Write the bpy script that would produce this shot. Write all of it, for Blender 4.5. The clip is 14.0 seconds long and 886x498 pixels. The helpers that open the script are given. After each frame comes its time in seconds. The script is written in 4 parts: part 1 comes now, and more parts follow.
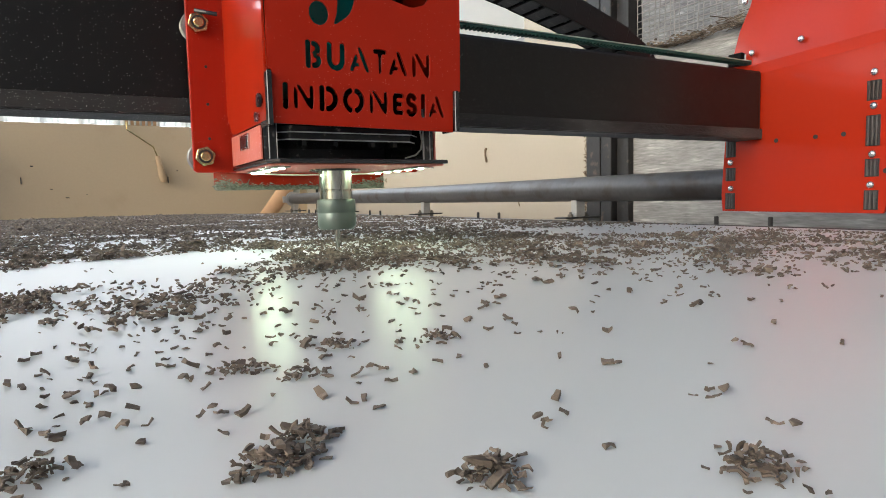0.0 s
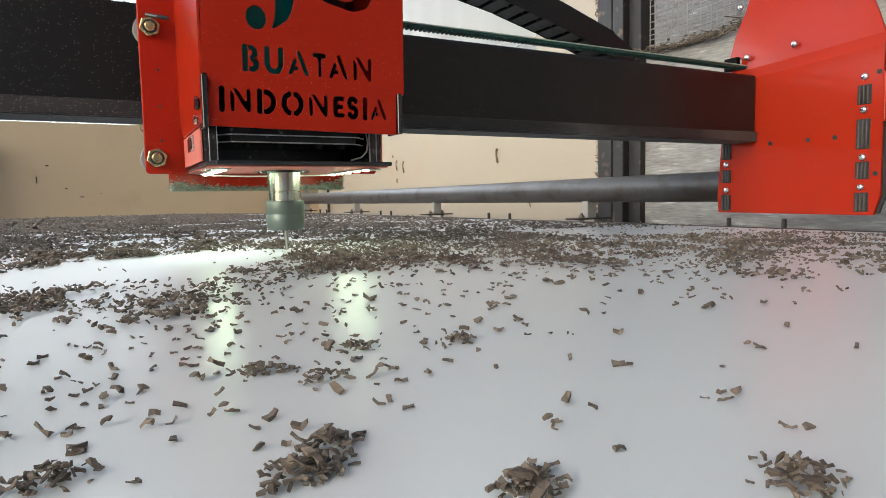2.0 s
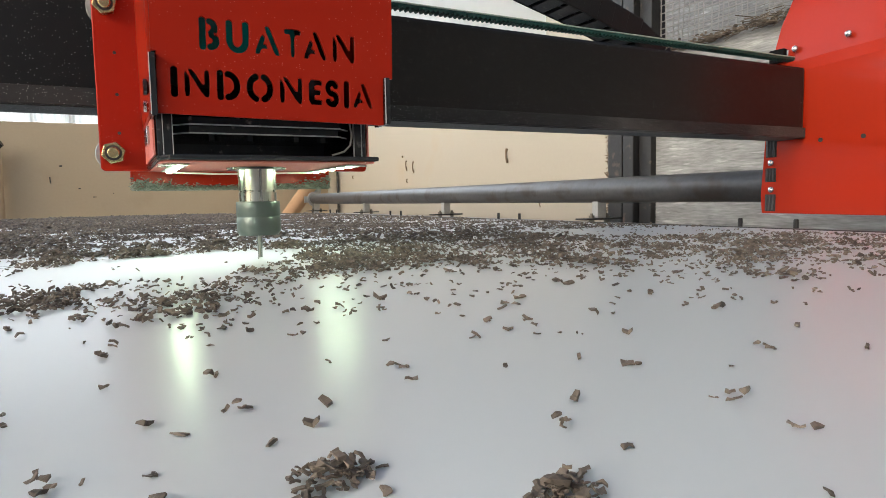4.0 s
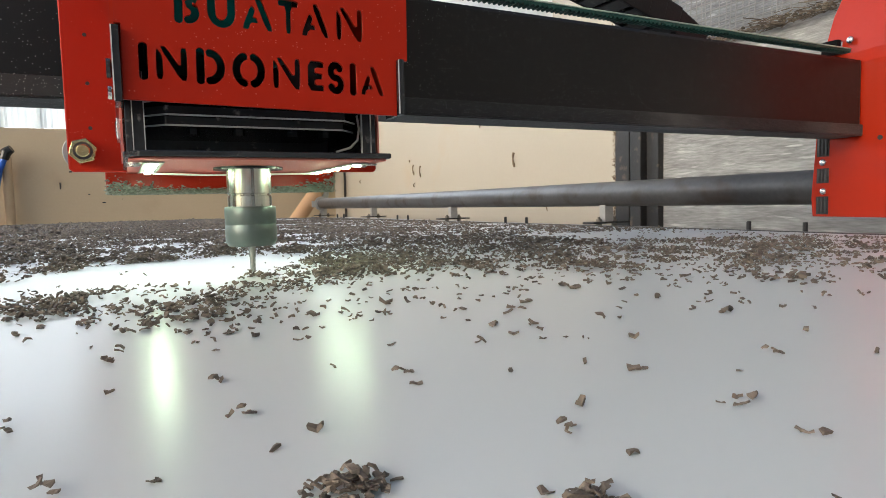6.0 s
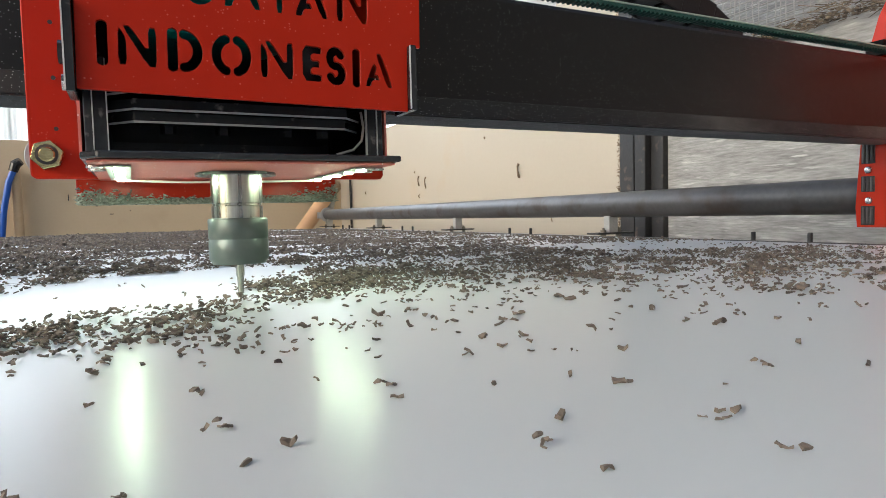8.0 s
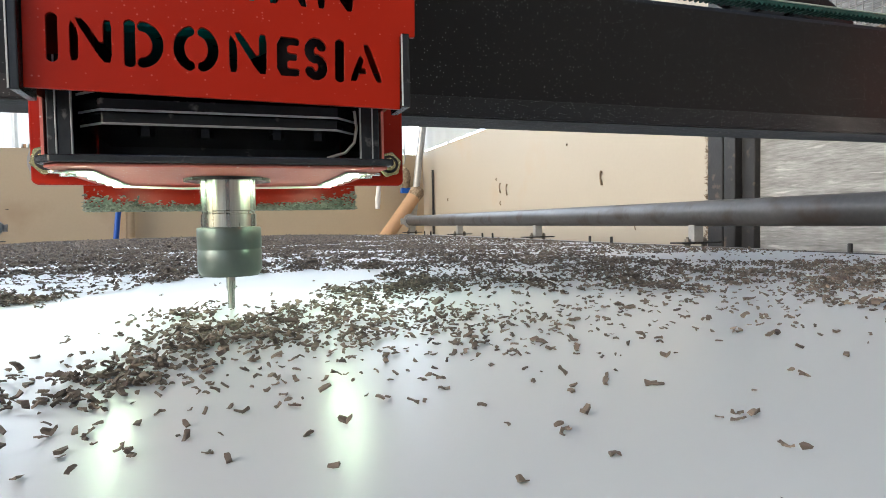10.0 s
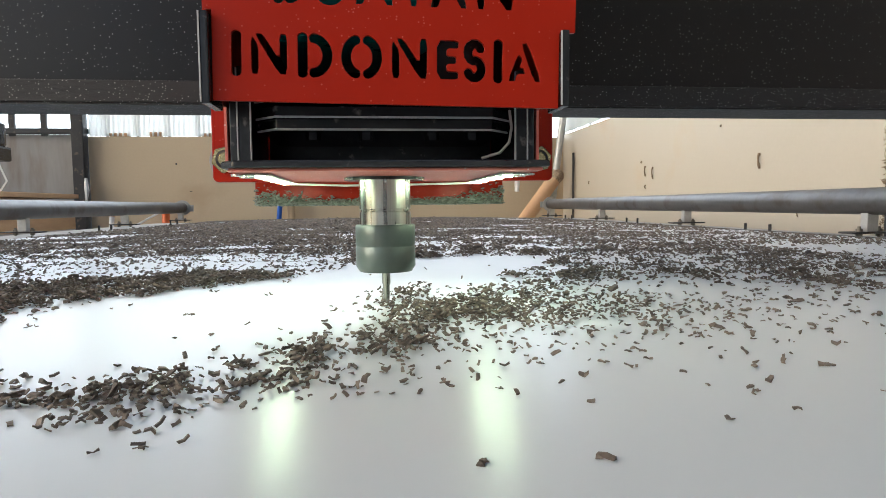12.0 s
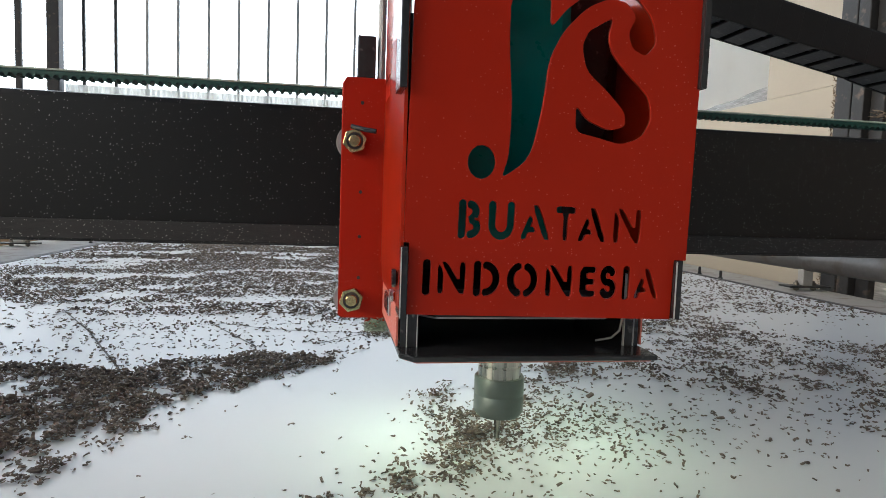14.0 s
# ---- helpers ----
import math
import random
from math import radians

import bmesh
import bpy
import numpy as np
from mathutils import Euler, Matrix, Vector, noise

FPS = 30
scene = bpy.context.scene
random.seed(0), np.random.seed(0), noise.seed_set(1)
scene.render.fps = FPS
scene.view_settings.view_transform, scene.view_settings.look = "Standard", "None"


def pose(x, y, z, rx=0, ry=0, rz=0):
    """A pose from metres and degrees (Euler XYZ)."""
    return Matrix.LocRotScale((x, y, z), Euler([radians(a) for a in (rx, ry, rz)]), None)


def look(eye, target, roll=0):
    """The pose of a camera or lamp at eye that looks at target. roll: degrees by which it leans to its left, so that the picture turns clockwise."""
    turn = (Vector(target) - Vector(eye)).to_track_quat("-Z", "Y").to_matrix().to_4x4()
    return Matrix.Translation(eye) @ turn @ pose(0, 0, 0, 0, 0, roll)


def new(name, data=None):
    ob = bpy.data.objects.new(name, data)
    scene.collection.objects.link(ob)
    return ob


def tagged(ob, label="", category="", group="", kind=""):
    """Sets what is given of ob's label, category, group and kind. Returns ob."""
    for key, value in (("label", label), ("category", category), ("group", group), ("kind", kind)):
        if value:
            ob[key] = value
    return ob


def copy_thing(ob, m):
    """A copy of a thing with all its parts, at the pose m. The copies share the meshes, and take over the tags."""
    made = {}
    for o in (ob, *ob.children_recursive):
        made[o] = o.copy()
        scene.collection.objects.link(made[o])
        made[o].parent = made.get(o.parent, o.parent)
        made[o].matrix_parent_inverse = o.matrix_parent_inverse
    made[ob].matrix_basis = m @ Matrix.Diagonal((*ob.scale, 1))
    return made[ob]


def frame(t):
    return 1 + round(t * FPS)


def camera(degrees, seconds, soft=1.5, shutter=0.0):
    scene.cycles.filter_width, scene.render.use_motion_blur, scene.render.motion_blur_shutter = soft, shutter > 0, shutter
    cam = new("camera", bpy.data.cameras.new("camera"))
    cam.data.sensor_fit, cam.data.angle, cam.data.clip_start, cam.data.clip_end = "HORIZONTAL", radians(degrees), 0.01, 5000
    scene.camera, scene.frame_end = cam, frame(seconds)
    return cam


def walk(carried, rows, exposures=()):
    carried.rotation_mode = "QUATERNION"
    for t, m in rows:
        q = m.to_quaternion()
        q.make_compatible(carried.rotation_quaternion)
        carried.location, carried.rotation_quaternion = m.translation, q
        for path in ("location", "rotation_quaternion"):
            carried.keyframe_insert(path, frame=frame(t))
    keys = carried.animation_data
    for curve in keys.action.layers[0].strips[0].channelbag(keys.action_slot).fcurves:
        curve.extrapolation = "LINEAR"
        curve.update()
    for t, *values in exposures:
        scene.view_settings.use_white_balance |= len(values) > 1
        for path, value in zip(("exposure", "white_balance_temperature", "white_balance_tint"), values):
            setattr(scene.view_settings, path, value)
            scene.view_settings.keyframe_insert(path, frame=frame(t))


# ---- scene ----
cam = camera(70.8, 14.0, soft=0.75)
PATH = [
    (0, (0.015, 0.323, 0.036), (0.999, 2.056, -0.13), -1.4),
    (0.5, (0.015, 0.324, 0.036), (0.993, 2.06, -0.127), -1.1),
    (1, (0.015, 0.323, 0.036), (0.985, 2.065, -0.127), -1.1),
    (1.5, (0.015, 0.322, 0.036), (0.976, 2.069, -0.125), -1.2),
    (2, (0.015, 0.323, 0.036), (0.97, 2.073, -0.128), -1.2),
    (2.5, (0.014, 0.323, 0.036), (0.962, 2.076, -0.13), -1.3),
    (3, (0.014, 0.322, 0.036), (0.954, 2.079, -0.131), -1.2),
    (5.5, (0.015, 0.322, 0.036), (0.928, 2.095, -0.117), -1.4),
    (6, (0.015, 0.322, 0.036), (0.923, 2.098, -0.113), -1.4),
    (6.5, (0.015, 0.322, 0.036), (0.919, 2.1, -0.108), -1.4),
    (7, (0.015, 0.321, 0.036), (0.913, 2.102, -0.105), -1.4),
    (9.3, (0.027, 0.32, 0.036), (0.876, 2.129, -0.032), -1.0),
    (9.5, (0.026, 0.317, 0.036), (0.845, 2.14, -0.034), -1.0),
    (10, (0.021, 0.304, 0.037), (0.67, 2.193, -0.05), -1.0),
    (10.5, (0.019, 0.293, 0.037), (0.477, 2.237, -0.063), -1.4),
    (11, (0.018, 0.287, 0.036), (0.381, 2.25, -0.082), -1.2),
    (11.5, (0.008, 0.283, 0.038), (0.311, 2.255, -0.095), -0.9),
    (12, (-0.014, 0.264, 0.045), (0.218, 2.246, -0.096), -0.6),
    (12.5, (-0.028, 0.249, 0.061), (0.192, 2.231, -0.086), -0.3),
    (13, (-0.035, 0.232, 0.072), (0.18, 2.215, -0.078), 0.5),
    (13.5, (-0.035, 0.214, 0.091), (0.185, 2.195, -0.069), 1.2),
    (14, (-0.066, 0.172, 0.132), (0.275, 2.137, -0.025), 2.0),
]
walk(cam, [(t, look(eye, target, roll)) for t, eye, target, roll in PATH], [(0, 0.70, 5850, 8), (7.0, 0.70, 5780, 8), (9.5, 0.86, 5650, 8), (11.0, 0.87, 5700, 8), (12.5, 0.58, 5800, 8), (13.5, 0.44, 5850, 8), (14.0, 0.25, 5800, 8)])

# ---- world, light ----
world = bpy.data.worlds.new("world")
scene.world = world
world.use_nodes = True
wn = world.node_tree.nodes
sky = wn.new("ShaderNodeTexSky")
sky.sky_type, sky.sun_disc = "NISHITA", False
sky.sun_elevation, sky.sun_rotation = radians(27), radians(255)
sky.air_density, sky.dust_density = 1.0, 6.0
wn["Background"].inputs["Strength"].default_value = 0.15
world.node_tree.links.new(sky.outputs[0], wn["Background"].inputs["Color"])
sun = new("sun", bpy.data.lights.new("sun", "SUN"))
sun.data.energy, sun.data.angle, sun.data.color = 0.5, radians(40), (1.0, 0.99, 0.97)
sun.matrix_world = look((-3.5, -0.5, 2.6), (0.0, 0.9, 0.2))
scene.view_settings.exposure = 0.0


# ---- materials ----
def material(name, dark, light, rough=0.5, metal=0.0, scale=40.0, bump=0.1, fine=6.0, spread=0.35, detail=6.0,
             stretch=(1, 1, 1), island=False, stain=None, coat=0.0, spec=0.5, even=False):
    """Two tones mixed by a coarse and a fine noise, with relief and uneven gloss."""
    m = bpy.data.materials.new(name)
    m.use_nodes = True
    n, l = m.node_tree.nodes, m.node_tree.links
    b = n["Principled BSDF"]
    b.inputs["Metallic"].default_value = metal
    b.inputs["Coat Weight"].default_value, b.inputs["Coat Roughness"].default_value = coat, 0.1
    b.inputs["Specular IOR Level"].default_value = spec
    co = n.new("ShaderNodeTexCoord")
    mp = n.new("ShaderNodeMapping")
    mp.inputs["Scale"].default_value = stretch
    l.new(co.outputs["Object"], mp.inputs["Vector"])
    big, small = n.new("ShaderNodeTexNoise"), n.new("ShaderNodeTexNoise")
    for tex, s in ((big, scale), (small, scale * fine)):
        tex.inputs["Scale"].default_value, tex.inputs["Detail"].default_value = s, detail
        l.new(mp.outputs[0], tex.inputs["Vector"])
    add = n.new("ShaderNodeMix")
    add.data_type = "FLOAT"
    add.inputs[0].default_value = 0.4
    l.new(big.outputs[0], add.inputs[2])
    l.new(small.outputs[0], add.inputs[3])
    fac = add.outputs[0]
    if island:
        geo, mx = n.new("ShaderNodeNewGeometry"), n.new("ShaderNodeMix")
        mx.data_type = "FLOAT"
        mx.inputs[0].default_value = 0.75
        l.new(fac, mx.inputs[2])
        l.new(geo.outputs["Random Per Island"], mx.inputs[3])
        fac = mx.outputs[0]
    ramp = n.new("ShaderNodeValToRGB")
    ramp.color_ramp.elements[0].position, ramp.color_ramp.elements[1].position = 0.5 - spread, 0.5 + spread
    ramp.color_ramp.elements[0].color, ramp.color_ramp.elements[1].color = (*dark, 1), (*light, 1)
    l.new(fac, ramp.inputs[0])
    out = ramp.outputs[0]
    if stain:
        tone, s, low, high = stain
        t2, r2, m2 = n.new("ShaderNodeTexNoise"), n.new("ShaderNodeMapRange"), n.new("ShaderNodeMix")
        t2.inputs["Scale"].default_value, t2.inputs["Detail"].default_value = s, 8
        l.new(mp.outputs[0], t2.inputs["Vector"])
        r2.inputs["From Min"].default_value, r2.inputs["From Max"].default_value = low, high
        l.new(t2.outputs[0], r2.inputs["Value"])
        m2.data_type = "RGBA"
        l.new(r2.outputs[0], m2.inputs[0])
        l.new(out, m2.inputs[6])
        m2.inputs[7].default_value = (*tone, 1)
        out = m2.outputs[2]
    l.new(out, b.inputs["Base Color"])
    rr = n.new("ShaderNodeMapRange")
    swing = 0.012 if even else 0.09
    rr.inputs["To Min"].default_value, rr.inputs["To Max"].default_value = max(0.02, rough - swing), min(1, rough + swing)
    l.new(small.outputs[0], rr.inputs["Value"])
    l.new(rr.outputs[0], b.inputs["Roughness"])
    if bump:
        bp = n.new("ShaderNodeBump")
        bp.inputs["Strength"].default_value, bp.inputs["Distance"].default_value = bump, 0.002
        l.new(small.outputs[0], bp.inputs["Height"])
        l.new(bp.outputs[0], b.inputs["Normal"])
    return m


def specked(name, dark, light, speck, size, amount, rough=0.4, coat=0.0, **kw):
    """A paint with light grains of dust lying on it."""
    m = material(name, dark, light, rough=rough, coat=coat, **kw)
    n, l = m.node_tree.nodes, m.node_tree.links
    b = n["Principled BSDF"]
    co, vo, nz = n.new("ShaderNodeTexCoord"), n.new("ShaderNodeTexVoronoi"), n.new("ShaderNodeTexNoise")
    l.new(co.outputs["Object"], vo.inputs["Vector"])
    l.new(co.outputs["Object"], nz.inputs["Vector"])
    vo.inputs["Scale"].default_value, nz.inputs["Scale"].default_value = size, 18
    rg, rn, mul, mx = n.new("ShaderNodeMapRange"), n.new("ShaderNodeMapRange"), n.new("ShaderNodeMath"), n.new("ShaderNodeMix")
    rg.inputs["From Min"].default_value, rg.inputs["From Max"].default_value = 0.22, 0.10
    rn.inputs["From Min"].default_value, rn.inputs["From Max"].default_value = 1.08 - amount, 1.18 - amount
    l.new(vo.outputs["Distance"], rg.inputs["Value"])
    pick, both = n.new("ShaderNodeSeparateColor"), n.new("ShaderNodeMath")
    l.new(vo.outputs["Color"], pick.inputs[0])
    both.operation, both.inputs[1].default_value = "MULTIPLY_ADD", 0.8
    l.new(pick.outputs[0], both.inputs[0])
    l.new(nz.outputs[0], both.inputs[2])
    l.new(both.outputs[0], rn.inputs["Value"])
    mul.operation = "MULTIPLY"
    l.new(rg.outputs[0], mul.inputs[0])
    l.new(rn.outputs[0], mul.inputs[1])
    old = b.inputs["Base Color"].links[0].from_socket
    mx.data_type = "RGBA"
    l.new(mul.outputs[0], mx.inputs[0])
    l.new(old, mx.inputs[6])
    mx.inputs[7].default_value = (*speck, 1)
    l.new(mx.outputs[2], b.inputs["Base Color"])
    return m


def glowing(name, colour, strength):
    m = bpy.data.materials.new(name)
    m.use_nodes = True
    b = m.node_tree.nodes["Principled BSDF"]
    b.inputs["Base Color"].default_value = (0.8, 0.8, 0.75, 1)
    b.inputs["Emission Color"].default_value, b.inputs["Emission Strength"].default_value = (*colour, 1), strength
    return m


def translucent(name, colour, mix=0.6):
    m = material(name, tuple(c * 0.9 for c in colour), colour, 0.4, scale=8, bump=0.3)
    n, l = m.node_tree.nodes, m.node_tree.links
    tr, mx = n.new("ShaderNodeBsdfTranslucent"), n.new("ShaderNodeMixShader")
    tr.inputs[0].default_value, mx.inputs[0].default_value = (*colour, 1), mix
    l.new(n["Principled BSDF"].outputs[0], mx.inputs[1])
    l.new(tr.outputs[0], mx.inputs[2])
    l.new(mx.outputs[0], n["Material Output"].inputs["Surface"])
    return m


SHEET = material("white_sheet", (0.535, 0.57, 0.585), (0.57, 0.605, 0.62), 0.29, scale=2, bump=0.0, fine=3, spread=0.5, even=True, spec=0.18)
CHIP = material("chip", (0.040, 0.031, 0.0235), (0.205, 0.163, 0.123), 0.6, scale=300, bump=0.2, island=True, spread=0.5)
RED = specked("red_paint", (0.315, 0.0125, 0.003), (0.365, 0.017, 0.004), (0.46, 0.10, 0.07), 520, 0.03, rough=0.36, coat=0.0, scale=12, bump=0.03, spec=0.18)
# chips on the lower bar: LED light put into a paler, greener colour
CRUST = material("lit_stuck_chip", (0.08, 0.09, 0.075), (0.42, 0.45, 0.39), 0.5, scale=300, bump=0.2, island=True, spread=0.5)
REDGLOSS = material("red_gloss_paint", (0.35, 0.016, 0.002), (0.40, 0.021, 0.002), 0.45, scale=5, bump=0.0, fine=3, spec=0.12, coat=0.65)
REDDUST = specked("dusty_red", (0.52, 0.10, 0.07), (0.62, 0.22, 0.17), (0.7, 0.55, 0.5), 500, 0.2, rough=0.5, scale=60, bump=0.2)
BLACK = specked("black_beam_paint", (0.0035, 0.003, 0.003), (0.008, 0.007, 0.0065), (0.24, 0.235, 0.225), 520, 0.17, rough=0.33, spec=0.38, scale=14, bump=0.08)
BLACKDUST = specked("dusty_black_lip", (0.008, 0.008, 0.009), (0.026, 0.025, 0.024), (0.34, 0.33, 0.31), 600, 0.42, rough=0.6, scale=60, bump=0.3, stain=((0.10, 0.095, 0.085), 9, 0.58, 0.75), stretch=(0.5, 1, 1))
MATTE = material("matte_black", (0.003, 0.003, 0.003), (0.008, 0.0075, 0.007), 0.85, scale=60, bump=0.3, spec=0.1)
ACRYL = material("black_acrylic", (0.012, 0.013, 0.015), (0.03, 0.031, 0.034), 0.22, scale=60, bump=0.05, stain=((0.16, 0.15, 0.14), 180, 0.64, 0.8))
EDGE = material("pale_cut_edge", (0.32, 0.32, 0.32), (0.6, 0.6, 0.58), 0.5, scale=200, bump=0.2)
TEAL = material("teal_cover", (0.0, 0.19, 0.165), (0.0, 0.25, 0.22), 0.3, scale=20, bump=0.02)
# upright streaks in the colour stand for striped reflections on the spinning nose
STEEL = material("turned_steel", (0.22, 0.22, 0.20), (0.62, 0.62, 0.57), 0.28, 1.0, scale=160, bump=0.0, fine=2, stretch=(1, 1, 0.03), spread=0.16)
NUTM = material("grey_green_nut", (0.075, 0.095, 0.09), (0.11, 0.13, 0.125), 0.35, 0.35, scale=60, bump=0.05)
ZINC = material("zinc_bolt", (0.5, 0.5, 0.48), (0.72, 0.72, 0.7), 0.25, 1.0, scale=120, bump=0.1)
BRASS = material("yellow_zinc", (0.42, 0.34, 0.14), (0.70, 0.62, 0.36), 0.25, 1.0, scale=160, bump=0.1)
PIPE = material("grey_pipe", (0.035, 0.034, 0.035), (0.105, 0.102, 0.10), 0.42, 0.30, scale=9, bump=0.12, fine=16, stain=((0.045, 0.034, 0.028), 22, 0.53, 0.66))
RUSTY = material("rusty_zinc", (0.07, 0.06, 0.05), (0.26, 0.235, 0.20), 0.5, 0.6, scale=150, bump=0.2)
GALV = material("galvanised", (0.28, 0.28, 0.27), (0.5, 0.5, 0.48), 0.45, 0.6, scale=60, bump=0.1)
DARKST = material("dark_steel", (0.011, 0.011, 0.012), (0.032, 0.031, 0.030), 0.55, 0.1, scale=25, bump=0.3, stain=((0.12, 0.085, 0.06), 40, 0.60, 0.75))
FRAMEW = material("pale_frame_paint", (0.24, 0.23, 0.215), (0.42, 0.41, 0.385), 0.6, scale=16, bump=0.2, stain=((0.18, 0.15, 0.13), 22, 0.55, 0.7))
BELT = material("green_belt", (0.006, 0.045, 0.035), (0.012, 0.075, 0.055), 0.55, scale=120, bump=0.2)
BELTW = material("pale_belt_cord", (0.35, 0.40, 0.33), (0.5, 0.55, 0.47), 0.6, scale=150, bump=0.2)
CHAINM = material("black_plastic", (0.006, 0.006, 0.0065), (0.014, 0.014, 0.0145), 0.5, scale=70, bump=0.08, spec=0.3, stain=((0.08, 0.075, 0.065), 90, 0.66, 0.8))
BEIGE = material("beige_board", (0.46, 0.365, 0.24), (0.53, 0.43, 0.29), 0.6, scale=2.2, bump=0.06, fine=40, stain=((0.40, 0.29, 0.18), 3.5, 0.56, 0.8))
CREAM = material("cream_board", (0.385, 0.340, 0.265), (0.44, 0.393, 0.31), 0.55, scale=2.0, bump=0.05, fine=45, stain=((0.42, 0.33, 0.225), 4, 0.6, 0.82))
CONCR = material("grey_render", (0.15, 0.148, 0.14), (0.40, 0.395, 0.38), 0.75, scale=30, bump=0.7, fine=4, spread=0.20, stretch=(1, 0.30, 2.4), detail=12, stain=((0.52, 0.51, 0.49), 40, 0.60, 0.70))
GREYPAN = material("grey_panel", (0.20, 0.185, 0.17), (0.34, 0.32, 0.30), 0.55, scale=3, bump=0.08, stretch=(3, 3, 0.7), stain=((0.16, 0.11, 0.08), 2.5, 0.52, 0.72))
WOOD = material("raw_wood", (0.33, 0.19, 0.09), (0.55, 0.36, 0.19), 0.65, scale=12, bump=0.3, stretch=(1, 1, 5))
CARD = material("cardboard", (0.42, 0.25, 0.13), (0.52, 0.33, 0.18), 0.75, scale=15, bump=0.15)
DUSTB = material("brown_dust", (0.09, 0.06, 0.04), (0.27, 0.20, 0.125), 0.95, scale=90, bump=0.8)
DIRT = material("nest_dirt", (0.05, 0.038, 0.026), (0.24, 0.185, 0.13), 0.95, scale=70, bump=0.8, island=True, spread=0.5)
BLUE = material("blue_hose", (0.008, 0.07, 0.36), (0.015, 0.11, 0.50), 0.4, scale=30, bump=0.05)
TAN = material("tan_pipe", (0.46, 0.33, 0.19), (0.56, 0.42, 0.26), 0.55, scale=20, bump=0.1)
ORANGE = material("orange_plastic", (0.55, 0.10, 0.02), (0.68, 0.15, 0.03), 0.45, scale=25, bump=0.05)
WHITE = material("white_plastic", (0.66, 0.65, 0.62), (0.78, 0.77, 0.74), 0.5, scale=20, bump=0.05)
FLEECE = material("paint_roller_nap", (0.45, 0.34, 0.17), (0.68, 0.56, 0.34), 0.95, scale=90, bump=0.9)
NEST = material("stained_cloth", (0.09, 0.055, 0.03), (0.46, 0.36, 0.24), 0.95, scale=60, bump=0.9, spread=0.2)
FLOORM = material("concrete_floor", (0.20, 0.19, 0.18), (0.33, 0.32, 0.30), 0.85, scale=2.5, bump=0.3, fine=12)
ROOFM = material("roof_sheet", (0.40, 0.40, 0.39), (0.52, 0.52, 0.50), 0.5, 0.3, scale=4, bump=0.05)
OUTER = material("plastered_wall", (0.55, 0.53, 0.50), (0.68, 0.66, 0.62), 0.8, scale=2, bump=0.2)
CLEAR = translucent("milky_plastic", (0.80, 0.80, 0.77), 0.42)
LED = glowing("led_light", (0.82, 1.0, 0.59), 150.0)
SKYB = glowing("bright_overcast_sky", (0.93, 0.97, 1.0), 2.6)
PCB = material("led_strip_board", (0.30, 0.32, 0.28), (0.42, 0.44, 0.40), 0.4, scale=200, bump=0.05)
WIRE = material("wire", (0.22, 0.21, 0.19), (0.40, 0.38, 0.35), 0.5, 0.5, scale=30, bump=0.05)


# ---- mesh helpers ----
def part(name, bm, mat, parent=None, label="", smooth=False):
    """Links a bmesh as one mesh object, under a thing or a part."""
    me = bpy.data.meshes.new(name)
    bmesh.ops.recalc_face_normals(bm, faces=bm.faces)
    if smooth:
        for f in bm.faces:
            f.smooth = True
    bm.to_mesh(me)
    bm.free()
    if smooth:
        me.set_sharp_from_angle(angle=radians(38))
    for m in mat if isinstance(mat, (list, tuple)) else (mat,):
        me.materials.append(m)
    ob = new(name, me)
    if parent:
        ob.parent = parent
    if label:
        tagged(ob, label)
    return ob


def box(lo, hi, bevel=0.0, bm=None):
    """A box between two corners with rounded edges."""
    b = bmesh.new()
    bmesh.ops.create_cube(b, size=1)
    for v in b.verts:
        v.co = Vector([(lo[i] + hi[i]) / 2 + v.co[i] * (hi[i] - lo[i]) for i in range(3)])
    if bevel:
        bmesh.ops.bevel(b, geom=list(b.edges), offset=bevel, segments=2, affect="EDGES", profile=0.6)
    return joined(bm, b)


def joined(bm, b):
    if bm is None:
        return b
    me = bpy.data.meshes.new("tmp")
    b.to_mesh(me)
    b.free()
    bm.from_mesh(me)
    bpy.data.meshes.remove(me)
    return bm


def turned(profile, seg=32, origin=(0, 0, 0), axis="z", bm=None):
    """A body turned round an axis: profile of (radius, height)."""
    b = bmesh.new()
    rings = []
    for r, h in profile:
        ring = []
        for k in range(seg):
            a = 2 * math.pi * k / seg
            p = (r * math.cos(a), r * math.sin(a), h)
            if axis == "y":
                p = (p[0], p[2], p[1])
            elif axis == "x":
                p = (p[2], p[0], p[1])
            ring.append(b.verts.new([origin[i] + p[i] for i in range(3)]))
        rings.append(ring)
    for a, c in zip(rings, rings[1:]):
        for k in range(seg):
            b.faces.new((a[k], a[(k + 1) % seg], c[(k + 1) % seg], c[k]))
    b.faces.new(rings[0]), b.faces.new(rings[-1])
    return joined(bm, b)


def prism(points, axis, lo, hi, bevel=0.0, bm=None):
    """A flat outline pushed along an axis; points are the two other coordinates in x, y, z order."""
    b = bmesh.new()

    def at(p, h):
        return {"x": (h, p[0], p[1]), "y": (p[0], h, p[1]), "z": (p[0], p[1], h)}[axis]

    bottom, top = [b.verts.new(at(p, lo)) for p in points], [b.verts.new(at(p, hi)) for p in points]
    b.faces.new(bottom), b.faces.new(top)
    n = len(points)
    for k in range(n):
        b.faces.new((bottom[k], bottom[(k + 1) % n], top[(k + 1) % n], top[k]))
    if bevel:
        bmesh.ops.recalc_face_normals(b, faces=b.faces)
        bmesh.ops.bevel(b, geom=list(b.edges), offset=bevel, segments=1, affect="EDGES")
    return joined(bm, b)


